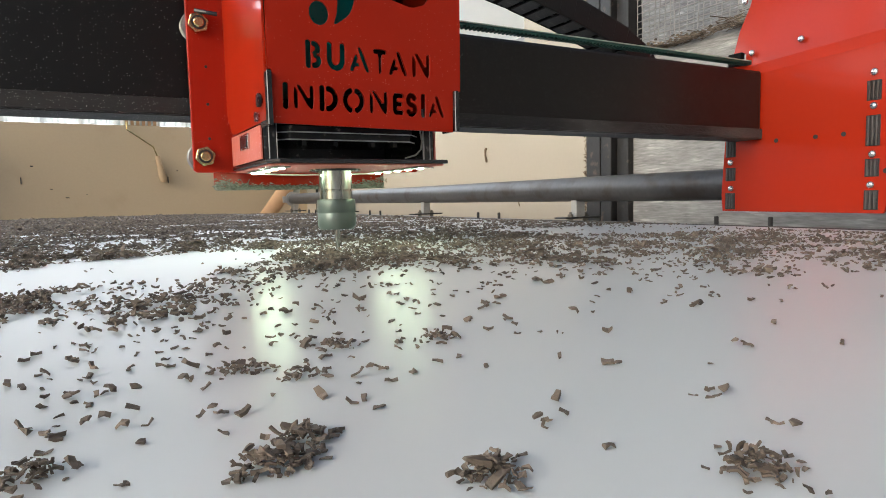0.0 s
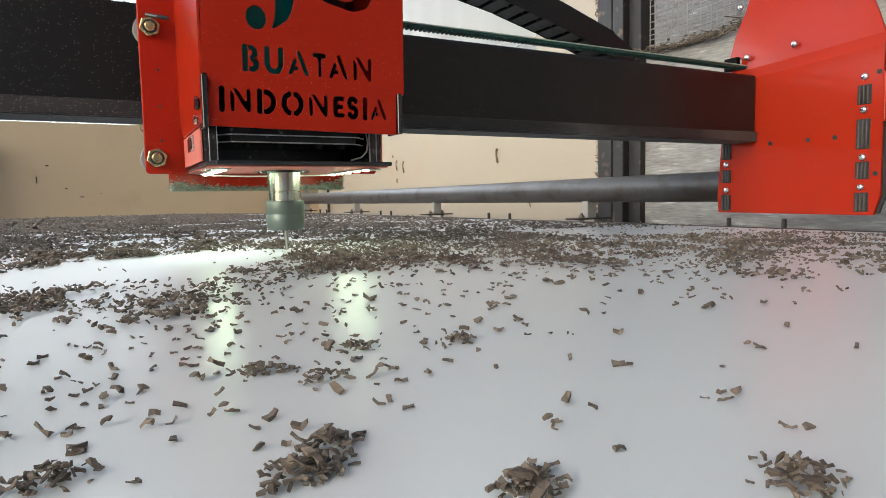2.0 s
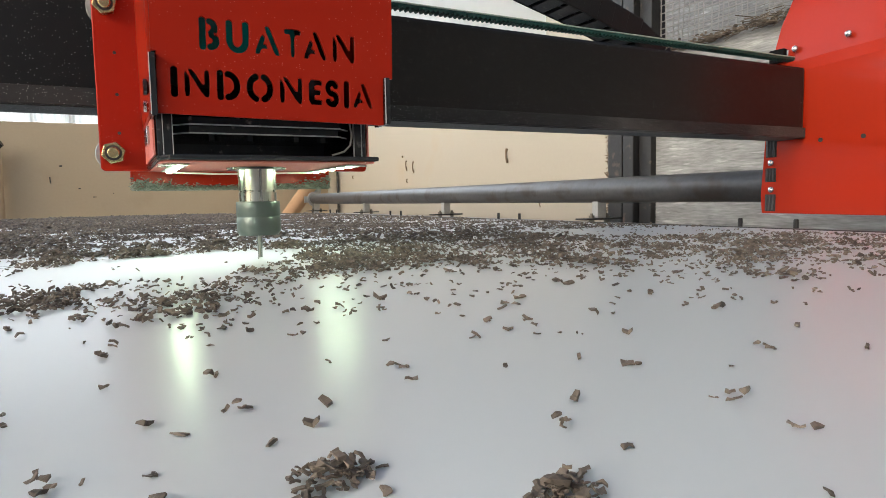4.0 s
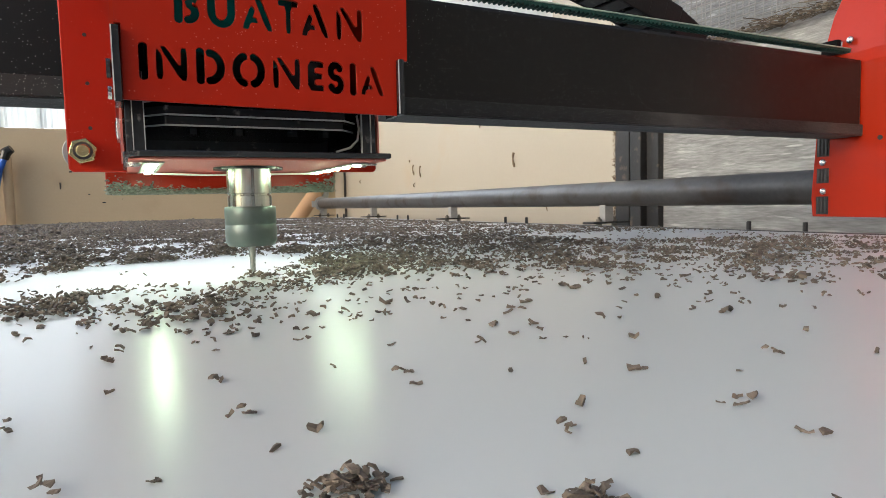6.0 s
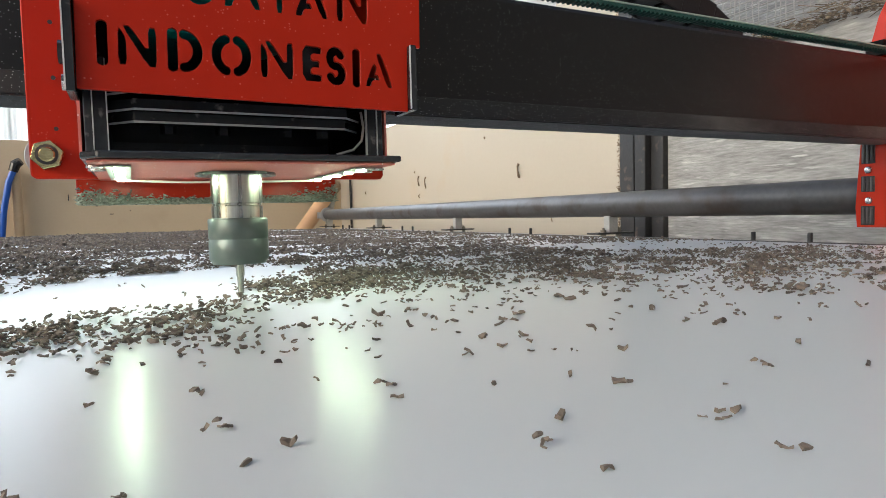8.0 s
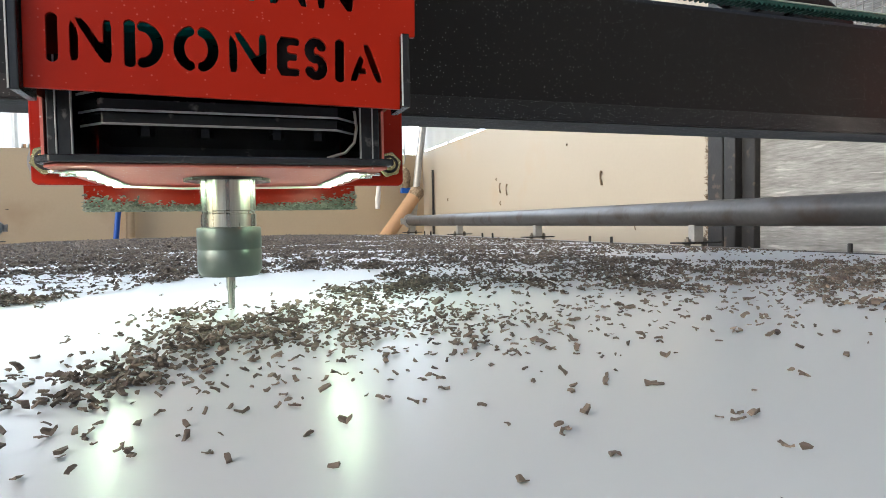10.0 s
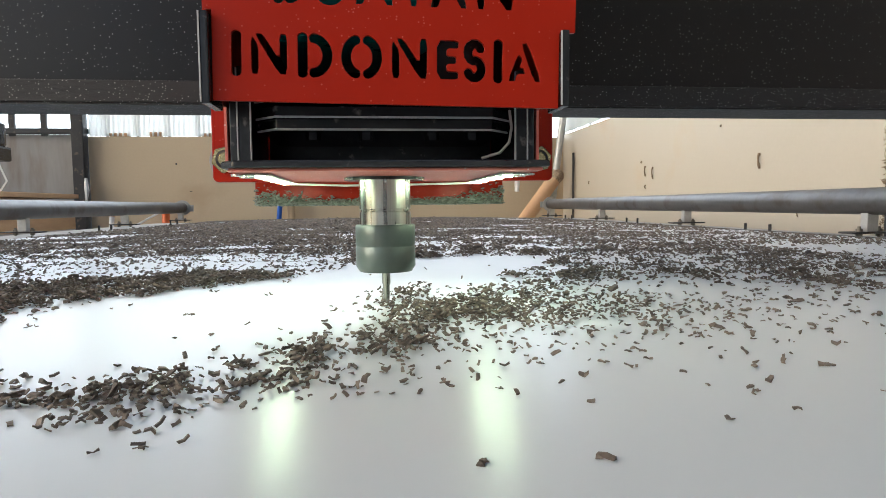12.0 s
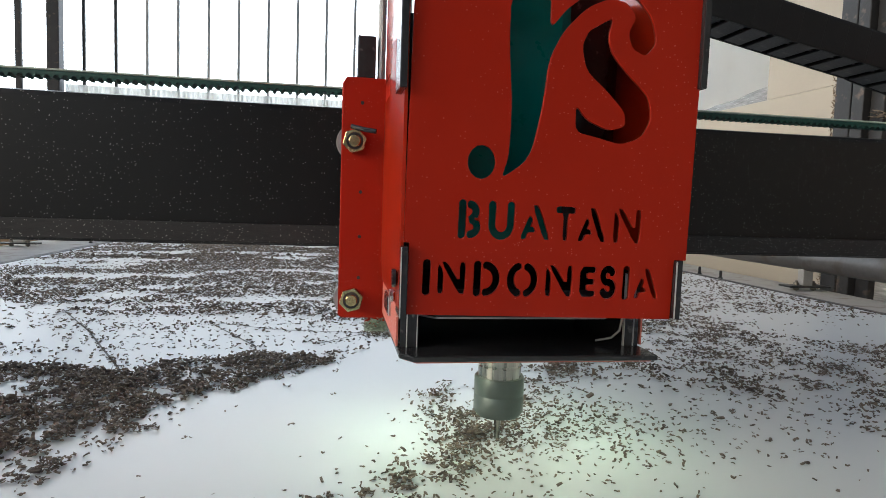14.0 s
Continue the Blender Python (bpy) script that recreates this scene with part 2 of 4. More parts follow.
def pipe(path, r, seg=12, bm=None, closed_ends=True):
    """A round rod along a path of points."""
    b = bmesh.new()
    pts = [Vector(p) for p in path]
    rings = []
    side = None
    for k, p in enumerate(pts):
        d = (pts[min(k + 1, len(pts) - 1)] - pts[max(k - 1, 0)]).normalized()
        if side is None:
            side = d.cross(Vector((0.3, 0.2, 1))).normalized()
        side = (side - d * side.dot(d)).normalized()
        up = d.cross(side)
        rr = r[k] if isinstance(r, (list, tuple)) else r
        rings.append([b.verts.new(p + rr * (side * math.cos(2 * math.pi * j / seg) + up * math.sin(2 * math.pi * j / seg))) for j in range(seg)])
    for a, c in zip(rings, rings[1:]):
        for j in range(seg):
            b.faces.new((a[j], a[(j + 1) % seg], c[(j + 1) % seg], c[j]))
    b.faces.new(rings[0]), b.faces.new(rings[-1])
    return joined(bm, b)


def hexagon(c, r, y0, y1, bm=None, turn=0.26):
    pts = [(c[0] + r * math.cos(turn + k * math.pi / 3), c[1] + r * math.sin(turn + k * math.pi / 3)) for k in range(6)]
    return prism(pts, "y", y0, y1, 0.0004, bm)


def empty(name, at=(0, 0, 0)):
    ob = new(name)
    ob.location = at
    return ob


# ---- setting ----
floor = tagged(part("floor", box((-3.2, -3.0, -0.80), (2.2, 5.2, -0.74)), FLOORM), "grey concrete workshop floor", "floor", kind="structure")
ground = tagged(part("ground", box((-400, -400, -0.95), (400, 400, -0.81)), OUTER), "pale bare ground outside the workshop", "ground", kind="structure")

# back wall: boards below, barred opening above
YB = 3.715
wall_back = part("wall_back", box((-1.455, YB, -0.74), (1.14, YB + 0.03, 0.418), 0.002), BEIGE)
tagged(wall_back, "beige painted board wall with screw holes", "wall", kind="structure")
wall_back_low = part("wall_back_side", box((-3.2, YB + 0.02, -0.74), (-1.52, YB + 0.05, 0.43), 0.002), GREYPAN)
tagged(wall_back_low, "grey stained metal gate panel", "wall", kind="structure")
bm = box((-3.2, YB, 2.05), (1.14, YB + 0.05, 2.6))
wall_back_top = tagged(part("wall_back_top", bm, OUTER), "pale upper wall over the barred opening", "wall", kind="structure")

window = empty("window_bars", (0, YB + 0.02, 0.42))
tagged(window, "dark steel bars across a bright open window", "window", kind="structure")
bm = box((-3.2, -0.02, 0.012), (-1.45, 0.02, 0.04), 0.003)
part("rail", bm, DARKST, window)
part("top_rail", box((-3.2, -0.015, 1.60), (1.14, 0.02, 1.63), 0.003), DARKST, window)
for k in range(29):
    x = -3.0556 + 0.1536 * k
    w = 0.030 if x < -1.4 else 0.014
    bar = part("bar", box((x - w / 2, -0.008, 0.0), (x + w / 2, 0.008, 1.62), 0.002), DARKST if x < -1.2 else GALV, window)
post = part("post_back", box((-1.516, YB - 0.05, -0.74), (-1.458, YB + 0.012, 2.2), 0.004), DARKST)
tagged(post, "dark steel post with torn tape on its edge", "post", kind="structure")
bm = bmesh.new()
cols = []
for k in range(491):
    x, y = -1.45 + 0.005 * k, YB + 0.004 + 0.0045 * math.sin(k * 1.257)
    cols.append([bm.verts.new((x, y + 0.002 * math.sin(z * 9), z)) for z in (0.419, 0.50, 0.58, 0.66)])
for a, c in zip(cols, cols[1:]):
    for i in range(3):
        bm.faces.new((a[i], a[i + 1], c[i + 1], c[i]))
bmesh.ops.solidify(bm, geom=list(bm.faces), thickness=0.0012)
tagged(part("ribbed_strip", bm, CLEAR, smooth=True), "white ribbed plastic strip along the window sill", "trim", kind="structure")

# right wall
XW = 1.08
wall_right = part("wall_right", box((XW, 1.48, -0.74), (XW + 0.03, YB, 0.432), 0.002), CREAM)
tagged(wall_right, "cream painted board wall with nails and marks", "wall", kind="structure")
wall_right_strip = part("wall_right_strip", box((XW, 1.48, 0.4322), (XW + 0.03, 1.72, 2.6), 0.0005), CREAM)
tagged(wall_right_strip, "narrow cream board beside the post", "wall", kind="structure")
post2 = empty("post_right", (XW, 1.410, 0))
tagged(post2, "dark grey steel post of two angle bars", "post", kind="structure")
part("angle_bar", box((-0.012, 0.012, -0.74), (0.03, 0.058, 2.5), 0.003), DARKST, post2)
part("angle_bar", box((-0.012, -0.024, -0.74), (0.03, 0.009, 2.5), 0.003), DARKST, post2)
part("edge_bar", box((0.004, -0.062, -0.74), (0.05, -0.026, 2.5), 0.003), DARKST, post2)
rng = random.Random(3)
bm = bmesh.new()
for k in range(260):
    z, q, d = rng.uniform(-0.1, 0.5), rng.random(), rng.uniform(-0.006, 0.010)
    pipe([(-0.008 - 0.004 * q, 0.054 + 0.012 * rng.random(), z), (-0.009 - 0.006 * q, 0.056 + 0.012 * rng.random(), z + d)], [rng.uniform(0.0008, 0.0026), 0.0003], 4, bm)
part("splintered_edge", bm, DUSTB, post2, "brown splintered board edge")
wall_low = part("wall_right_low", box((XW + 0.02, -2.6, -0.74), (XW + 0.14, 1.36, 0.345), 0.004), CONCR)
tagged(wall_low, "rough grey cement wall with trowel marks", "wall", kind="structure")
wall_high = part("wall_right_high", box((XW + 0.02, -2.6, 1.5), (XW + 0.14, 1.36, 2.6), 0.004), CONCR)
tagged(wall_high, "rough grey cement wall above the mesh", "wall", kind="structure")
# added out of view, so that the beam's right end reflects something dark
wall_near = part("unseen_wall_right", box((XW + 0.02, -2.6, 0.347), (XW + 0.14, -0.15, 1.498), 0.004), CONCR)
tagged(wall_near, "unseen grey wall added to darken the beam's reflections", "wall", kind="structure")
outer = part("wall_outer", box((2.0, -2.6, -0.74), (2.1, 4.4, 1.3)), CONCR)
tagged(outer, "grey neighbouring wall behind the wire mesh", "wall", kind="structure")
bm = bmesh.new()
for k in range(105):
    y = -0.12 + k * 0.0142
    pipe([(XW + 0.03 + 0.004 * math.sin(k * 1.7), y, 0.34), (XW + 0.035, y + 0.012 * math.sin(k), 0.62), (XW + 0.03, y, 0.95)], 0.0013, 5, bm)
for k in range(42):
    z = 0.36 + k * 0.0142
    pipe([(XW + 0.031, -0.14, z), (XW + 0.036, 0.4, z + 0.006 * math.sin(k * 2.1)), (XW + 0.031, 1.37, z + 0.004 * math.cos(k))], 0.0013, 5, bm)
mesh_net = tagged(part("wire_mesh", bm, WIRE), "bent rusty wire mesh over the opening", "wire mesh", kind="stuff")
bm = bmesh.new()
for k in range(1700):
    y, d = rng.uniform(0.2, 1.36), rng.uniform(0.006, 0.034)
    x, z = XW + rng.uniform(-0.012, 0.05), 0.338 + rng.random() ** 1.6 * 0.040 * (0.6 + 0.4 * math.sin(y * 9))
    pipe([(x, y, z), (x + rng.uniform(-0.5, 0.5) * d, y + d, z + rng.uniform(-0.25, 0.35) * d)], rng.uniform(0.0004, 0.0012), 4, bm)
for k in range(800):
    y, d = rng.uniform(0.2, 1.36), rng.uniform(0.0015, 0.0048)
    z = 0.340 + rng.random() * 0.014
    x = XW + rng.uniform(-0.006, 0.06)
    turned([(d, 0), (d * 0.9, d * 0.7), (d * 0.3, d * 1.2)], 5, (x, y, z), bm=bm)
ledge = tagged(part("ledge_dirt", bm, DIRT), "brown dirt and straw heaped along the ledge", "dirt", kind="stuff")
bm = bmesh.new()
verts = []
for j in range(46):
    y = 1.66 + j * 0.0455
    verts.append([bm.verts.new((XW - 0.01 + 0.006 * math.sin(j * 1.9) + 0.03 * math.exp(-j * 0.5) * (1 - i / 7), y, 0.436 + i * 0.08 + 0.05 * math.exp(-j * 0.25) * (i == 0))) for i in range(9)])
for a, c in zip(verts, verts[1:]):
    for i in range(8):
        bm.faces.new((a[i], a[i + 1], c[i + 1], c[i]))
bmesh.ops.solidify(bm, geom=list(bm.faces), thickness=0.0015)
plastic = tagged(part("plastic_sheet", bm, CLEAR, smooth=True), "milky ribbed plastic sheet over the wall board", "plastic sheet")

# unseen enclosure, its walls and openings set to shape light and reflections
bm = box((-3.25, -2.7, -0.74), (-3.2, 0.9, 0.02))
box((-3.25, 0.9, -0.74), (-3.2, 4.0, 0.50), 0, bm)
box((-3.25, -2.7, 2.4), (-3.2, 4.0, 2.6), 0, bm)
for y, z in ((-2.7, 0.02), (-0.6, 0.02), (1.2, 0.50), (2.9, 0.50)):
    box((-3.25, y, z), (-3.2, y + 0.12, 2.4), 0, bm)
wl = tagged(part("wall_left", bm, OUTER), "unseen pale wall with a long open window band", "wall", kind="structure")
wf = tagged(part("wall_front", box((-3.2, -2.7, -0.74), (-0.9, -2.65, 0.3)), OUTER), "unseen pale low wall added at the near end", "wall", kind="structure")
# high part added to darken what the beam's right side reflects
wf2 = tagged(part("unseen_wall_front", box((-0.898, -2.7, -0.74), (1.22, -2.65, 2.6)), CONCR), "unseen grey wall added to darken reflections in the beam", "wall", kind="structure")
# added roof out of view; its opening is placed to light the bed
bm = box((-3.3, 3.5, 2.6), (1.3, 4.0, 2.63))
box((-3.3, -2.7, 2.6), (1.3, 0.0, 2.63), 0, bm)
box((-3.3, 0.0, 2.6), (-1.5, 3.5, 2.63), 0, bm)
box((0.5, 0.0, 2.6), (1.3, 3.5, 2.63), 0, bm)
backdrop = tagged(part("backdrop", box((-9, 8.0, -0.8), (9, 8.1, 7.0)), SKYB), "bright white overcast sky outside", "sky", kind="structure")
ceiling = tagged(part("ceiling", bm, ROOFM), "unseen added roof round an opening that lets sky light in", "ceiling", kind="structure")

# ---- machine bed ----
bed = empty("machine_bed", (0, 0, 0))
tagged(bed, "pale steel machine frame with pipe rails", "machine frame")
part("bed_board", box((-0.70, -0.5, -0.045), (0.735, 2.86, -0.0205), 0.001), FRAMEW, bed)
for sx in (1, -1):
    part("side_rail", box((0.737, -0.5, -0.11), (0.872, 2.90, -0.0171), 0.003) if sx > 0 else box((-0.872, -0.5, -0.11), (-0.702, 2.90, -0.0171), 0.003), FRAMEW, bed)
    e = 0.703 if sx > 0 else -0.645
    bm = box((min(e, e + sx * 0.012), -0.5, -0.0190), (max(e, e + sx * 0.012), 2.86, -0.0052), 0.001)
    for v in bm.verts:
        v.co.z -= max(0.0, v.co.y - 0.9) * 0.0031 if v.co.z > -0.015 else 0.0012
    part("edge_strip", bm, DARKST, bed, "dark edge strip")
    for y in (0.1, 2.6):
        part("leg", box((sx * 0.80 - 0.04, y, -0.74), (sx * 0.80 + 0.04, y + 0.08, -0.108), 0.004), FRAMEW, bed)
part("cross_rail", box((-0.70, 2.80, -0.11), (0.735, 2.88, -0.046), 0.003), FRAMEW, bed)


def surf(x, y):
    """Height of the sheet, which lies slightly crowned and sags to its far end."""
    side = np.clip((np.abs(x - 0.02) - 0.12) / 0.58, 0, 1.3)
    return -0.0085 * side ** 1.5 * np.where(x > 0, 1.0, 0.7) - 0.006 * np.clip((y - 0.9) / 1.94, 0, 1)


xs, ys = np.linspace(-0.640, 0.700, 61), np.concatenate([np.linspace(-0.45, 0.9, 4), np.linspace(1.0, 2.84, 12)])
gx, gy = [q.ravel() for q in np.meshgrid(xs, ys)]
v = np.stack([gx, gy, surf(gx, gy)], -1)
nx, ny, nv = len(xs), len(ys), len(gx)
quads = [(j * nx + i, j * nx + i + 1, (j + 1) * nx + i + 1, (j + 1) * nx + i) for j in range(ny - 1) for i in range(nx - 1)]
rim = list(range(nx)) + [j * nx + nx - 1 for j in range(1, ny)] + [(ny - 1) * nx + i for i in range(nx - 2, -1, -1)] + [j * nx for j in range(ny - 2, 0, -1)]
faces = quads + [tuple(nv + i for i in q[::-1]) for q in quads] + [(nv + a, nv + b, b, a) for a, b in zip(rim, rim[1:] + rim[:1])]
me = bpy.data.meshes.new("work_sheet")
me.from_pydata(np.concatenate([v, v - np.array([0, 0, 0.004])]).tolist(), [], faces)
for p in me.polygons[:2 * len(quads)]:
    p.use_smooth = True
me.set_sharp_from_angle(angle=radians(38))
me.materials.append(SHEET)
sheet = tagged(new("work_sheet", me), "glossy white plastic sheet being cut, strewn with chips", "plastic sheet")


def rail_pipe(sx):
    th = empty("rail_pipe", (sx * 0.825, 0, 0.044))
    tagged(th, "grey steel pipe rail on welded brackets", "pipe rail", "pipe rails beside the bed")
    part("pipe", turned([(0.0190, -0.55), (0.0228, -0.55), (0.0228, 3.10), (0.0190, 3.10)], 40, axis="y"), PIPE, th, smooth=True)
    bm = turned([(0.018, 3.100), (0.033, 3.100), (0.033, 3.112), (0.018, 3.112)], 32, axis="y")
    box((0.0 if sx < 0 else -0.045, 3.106, -0.016), (0.045 if sx < 0 else 0.0, 3.118, 0.012), 0.001, bm)
    part("end_flange", bm, GALV, th, "grey end flange with bolt lugs")
    for y in (-0.02, 0.605, 1.227, 1.841, 2.453, 3.075):
        w = 0.0105
        br = part("bracket", box((-w, y - 0.008, -0.0515), (w, y + 0.008, -0.016), 0.002), GALV, th)
        part("foot_plate", box((-0.044, y - 0.016, -0.0545), (0.044, y + 0.016, -0.0513), 0.0008), DARKST, br)
        for dx in (-0.0185, 0.0185):
            b2 = pipe([(dx, y, -0.0612), (dx, y, -0.0425)], 0.0028, 8)
            turned([(0.0056, -0.0513), (0.0056, -0.0465)], 6, (dx, y, 0), bm=b2)
            turned([(0.0056, -0.0598), (0.0056, -0.0545)], 6, (dx, y, 0), bm=b2)
            part("stud", b2, RUSTY, br)
    return th


rail_right, rail_left = rail_pipe(1), rail_pipe(-1)
for sx in (1, -1):
    for y in (0.205, 0.282, 0.795, 0.872, 1.384, 1.463, 1.983, 2.060, 2.572, 2.650):
        x = 0.752 if sx > 0 else -0.715
        bm = turned([(0.0048, 0.0), (0.0048, 0.004), (0.003, 0.0042), (0.003, 0.0175), (0.0022, 0.0185)], 8, (0, 0, 0))
        st = part("frame_stud", bm, DARKST)
        st.location = (x, y, -0.0171)
        tagged(st, "dark threaded stud with nut on the frame", "stud", "studs along the frame")


# ---- cut-out letters and shapes ----
def stroke(points, t):
    """The outline of a band of width t along a path, with round ends."""
    p = [Vector(q) for q in points]
    left, right = [], []
    for k, q in enumerate(p):
        d = (p[min(k + 1, len(p) - 1)] - p[max(k - 1, 0)]).normalized()
        nrm = Vector((-d.y, d.x)) * t / 2
        left.append(q + nrm), right.append(q - nrm)
    d1, d0 = (p[-1] - p[-2]).normalized(), (p[0] - p[1]).normalized()

    def cap(c, d):
        a = math.atan2(d.y, d.x)
        return [c + t / 2 * Vector((math.cos(a + s), math.sin(a + s))) for s in (0.8, 0, -0.8)]

    return left + cap(p[-1] - d1 * t * 0.12, d1) + right[::-1] + cap(p[0] - d0 * t * 0.12, d0)


def arc(cx, cy, rx, ry, a0, a1, n=12):
    return [(cx + rx * math.cos(radians(a0 + (a1 - a0) * k / n)), cy + ry * math.sin(radians(a0 + (a1 - a0) * k / n))) for k in range(n + 1)]


LETTERS = {
    "I": [[(0.4, 0.05), (0.4, 0.95)]],
    "D": [[(0.1, 0.05), (0.1, 0.95)], arc(0.36, 0.5, 0.42, 0.41, 88, -88)],
    "O": [arc(0.42, 0.5, 0.40, 0.42, 104, 256), arc(0.50, 0.5, 0.40, 0.42, 76, -76)],
    "S": [arc(0.40, 0.70, 0.25, 0.21, 20, 260, 9) + arc(0.40, 0.30, 0.27, 0.21, 80, -160, 9)],
    "U": [[(0.1, 0.95), (0.1, 0.42)] + arc(0.42, 0.40, 0.32, 0.32, 180, 360, 10) + [(0.74, 0.95)]],
    "B": [[(0.1, 0.05), (0.1, 0.95)], arc(0.38, 0.71, 0.26, 0.19, 90, -70, 8) + arc(0.40, 0.29, 0.30, 0.20, 70, -90, 8)],
}


# letters cut out in whole pieces, over a unit square
PIECES = {
    "E": [[(0, 0), (1, 0), (1, 0.21), (0.46, 0.21), (0.46, 0.40), (0.90, 0.40), (0.90, 0.60), (0.46, 0.60), (0.46, 0.79), (1, 0.79), (1, 1), (0, 1)]],
    "T": [[(0, 0.80), (0.37, 0.80), (0.37, 0), (0.63, 0), (0.63, 0.80), (1, 0.80), (1, 1), (0, 1)]],
    "N": [[(0, 0), (0.21, 0), (0.21, 0.70), (0, 0.98)], [(0.10, 1.0), (0.32, 1.0), (0.79, 0.36), (0.79, 1.0), (1, 1), (1, 0), (0.78, 0)]],
    "A": [[(0, 0), (0.21, 0), (0.28, 0.20), (0.52, 0.20), (0.46, 0.36), (0.35, 0.36), (0.43, 0.58), (0.30, 0.72)], [(0.37, 0.98), (0.58, 1.0), (1.0, 0), (0.77, 0)]],
}


def rounded(points, times=2):
    """Cuts the corners of a closed outline."""
    for _ in range(times):
        points = [(a[0] * u + b[0] * (1 - u), a[1] * u + b[1] * (1 - u)) for a, b in zip(points, points[1:] + points[:1]) for u in (0.82, 0.18)]
    return points


def words(text, spans, z0, z1, t=0.0035):
    """Stencil strokes of each letter between its left and right edge."""
    out, h = [], z1 - z0
    for c, (left, right) in zip(text, spans):
        if c in PIECES:
            out += [rounded([(left + u * (right - left), z0 + (0.03 + 0.94 * v) * h) for u, v in piece], 1) for piece in PIECES[c]]
            continue
        us = [u for path in LETTERS[c] for u, v in path]
        lo, hi = min(us), max(us)
        k = (right - left - t) / (hi - lo) if hi > lo else 0.0
        mid = left + t / 2 if hi > lo else (left + right) / 2
        for path in LETTERS[c]:
            out.append(stroke([(mid + (u - lo) * k, z0 + v * h) for u, v in path], t))
    return out


BUATAN = [(-0.0395, -0.0293), (-0.0261, -0.0142), (-0.0116, 0.0027), (0.0048, 0.0140), (0.0151, 0.0292), (0.0323, 0.0455)]
INDONESIA = [(-0.0540, -0.0505), (-0.0473, -0.0350), (-0.0314, -0.0193), (-0.0163, -0.0018), (0.0017, 0.0143), (0.0178, 0.0257), (0.0274, 0.0359), (0.0385, 0.0420), (0.0439, 0.0567)]


def plate(name, outline, holes, y0, y1, mat, parent, label=""):
    """A sheet-metal plate standing in x and z, with holes cut through."""
    cu = bpy.data.curves.new(name, "CURVE")
    cu.dimensions, cu.fill_mode, cu.extrude = "2D", "BOTH", (y1 - y0) / 2
    for pts in [outline, *holes]:
        sp = cu.splines.new("POLY")
        sp.points.add(len(pts) - 1)
        for q, v in zip(sp.points, pts):
            q.co = (v[0], v[1], 0, 1)
        sp.use_cyclic_u = True
    ob = new(name, cu)
    me = bpy.data.meshes.new_from_object(ob.evaluated_get(bpy.context.evaluated_depsgraph_get()))
    bpy.data.objects.remove(ob)
    me.transform(Matrix.Translation((0, (y0 + y1) / 2, 0)) @ pose(0, 0, 0, 90))
    bm = bmesh.new()
    bm.from_mesh(me)
    bmesh.ops.remove_doubles(bm, verts=bm.verts, dist=1e-6)
    bm.to_mesh(me)
    bm.free()
    me.materials.clear()
    me.materials.append(mat)
    ob = new(name, me)
    ob.parent = parent
    if label:
        tagged(ob, label)
    return ob


# ---- spindle head: origin on the sheet just behind the cutter's tip ----
head = empty("spindle_head")
tagged(head, "red cutting head with stencilled panel, spindle and lights", "cutting head")
shapes = [
    [(-0.0215, 0.2205), (-0.0034, 0.2237), (-0.0029, 0.2072), (0.0029, 0.2152), (0.0116, 0.2226), (0.0244, 0.2263), (0.0363, 0.2242), (0.0442, 0.2157), (0.0469, 0.2051), (0.0418, 0.199), (0.0351, 0.2019), (0.0328, 0.2088), (0.0363, 0.2157), (0.0312, 0.2215), (0.0233, 0.2226), (0.0132, 0.2178), (0.0034, 0.2072), (-0.0026, 0.1945), (-0.0044, 0.1733), (-0.0087, 0.1508), (-0.0217, 0.141), (-0.0186, 0.1508), (-0.0185, 0.1733), (-0.0212, 0.1998)],
    [(-0.0305 + 0.0064 * math.cos(k * 0.4833), 0.1481 + 0.0074 * math.sin(k * 0.4833)) for k in range(13)],
    [(0.0194, 0.2109), (0.0254, 0.2146), (0.0238, 0.2064), (0.0262, 0.1985), (0.0359, 0.1892), (0.0448, 0.1818), (0.047, 0.172), (0.0428, 0.1632), (0.0326, 0.1595), (0.0215, 0.1619), (0.0109, 0.1638), (0.0106, 0.1759), (0.0163, 0.1693), (0.0265, 0.1653), (0.0342, 0.1675), (0.0338, 0.1738), (0.0246, 0.1826), (0.0144, 0.1905), (0.0116, 0.2011), (0.0143, 0.2077)],
]
outline = [(-0.0603, 0.0808), (0.0630, 0.0808), (0.0630, 0.108), (0.0690, 0.1085), (0.0690, 0.262), (-0.0628, 0.262), (-0.0628, 0.112), (-0.0603, 0.112)]
panel = plate("front_panel", outline, [rounded(s) for s in shapes] + words("BUATAN", BUATAN, 0.1150, 0.1312) + words("INDONESIA", INDONESIA, 0.0898, 0.1046),
      -0.0712, -0.0692, RED, head, "red panel with cut-out lettering")
# the panel hangs a little askew
panel.matrix_basis = pose(0, 0, 0.0902) @ pose(0, 0, 0, 0, 0.9, 0) @ pose(0, 0, -0.0898)
bm = box((-0.0636, -0.0745, 0.0806), (-0.0607, -0.055, 0.1118), 0.0005)
part("corner_clip", bm, ACRYL, head, "black acrylic corner clip")
part("corner_clip", box((0.0634, -0.0745, 0.0806), (0.0662, -0.055, 0.108), 0.0005), ACRYL, head)
part("corner_clip", box((0.0694, -0.0745, 0.186), (0.0723, -0.055, 0.262), 0.0005), ACRYL, head)
part("corner_clip", box((-0.0664, -0.0745, 0.178), (-0.0632, -0.055, 0.262), 0.0005), ACRYL, head)
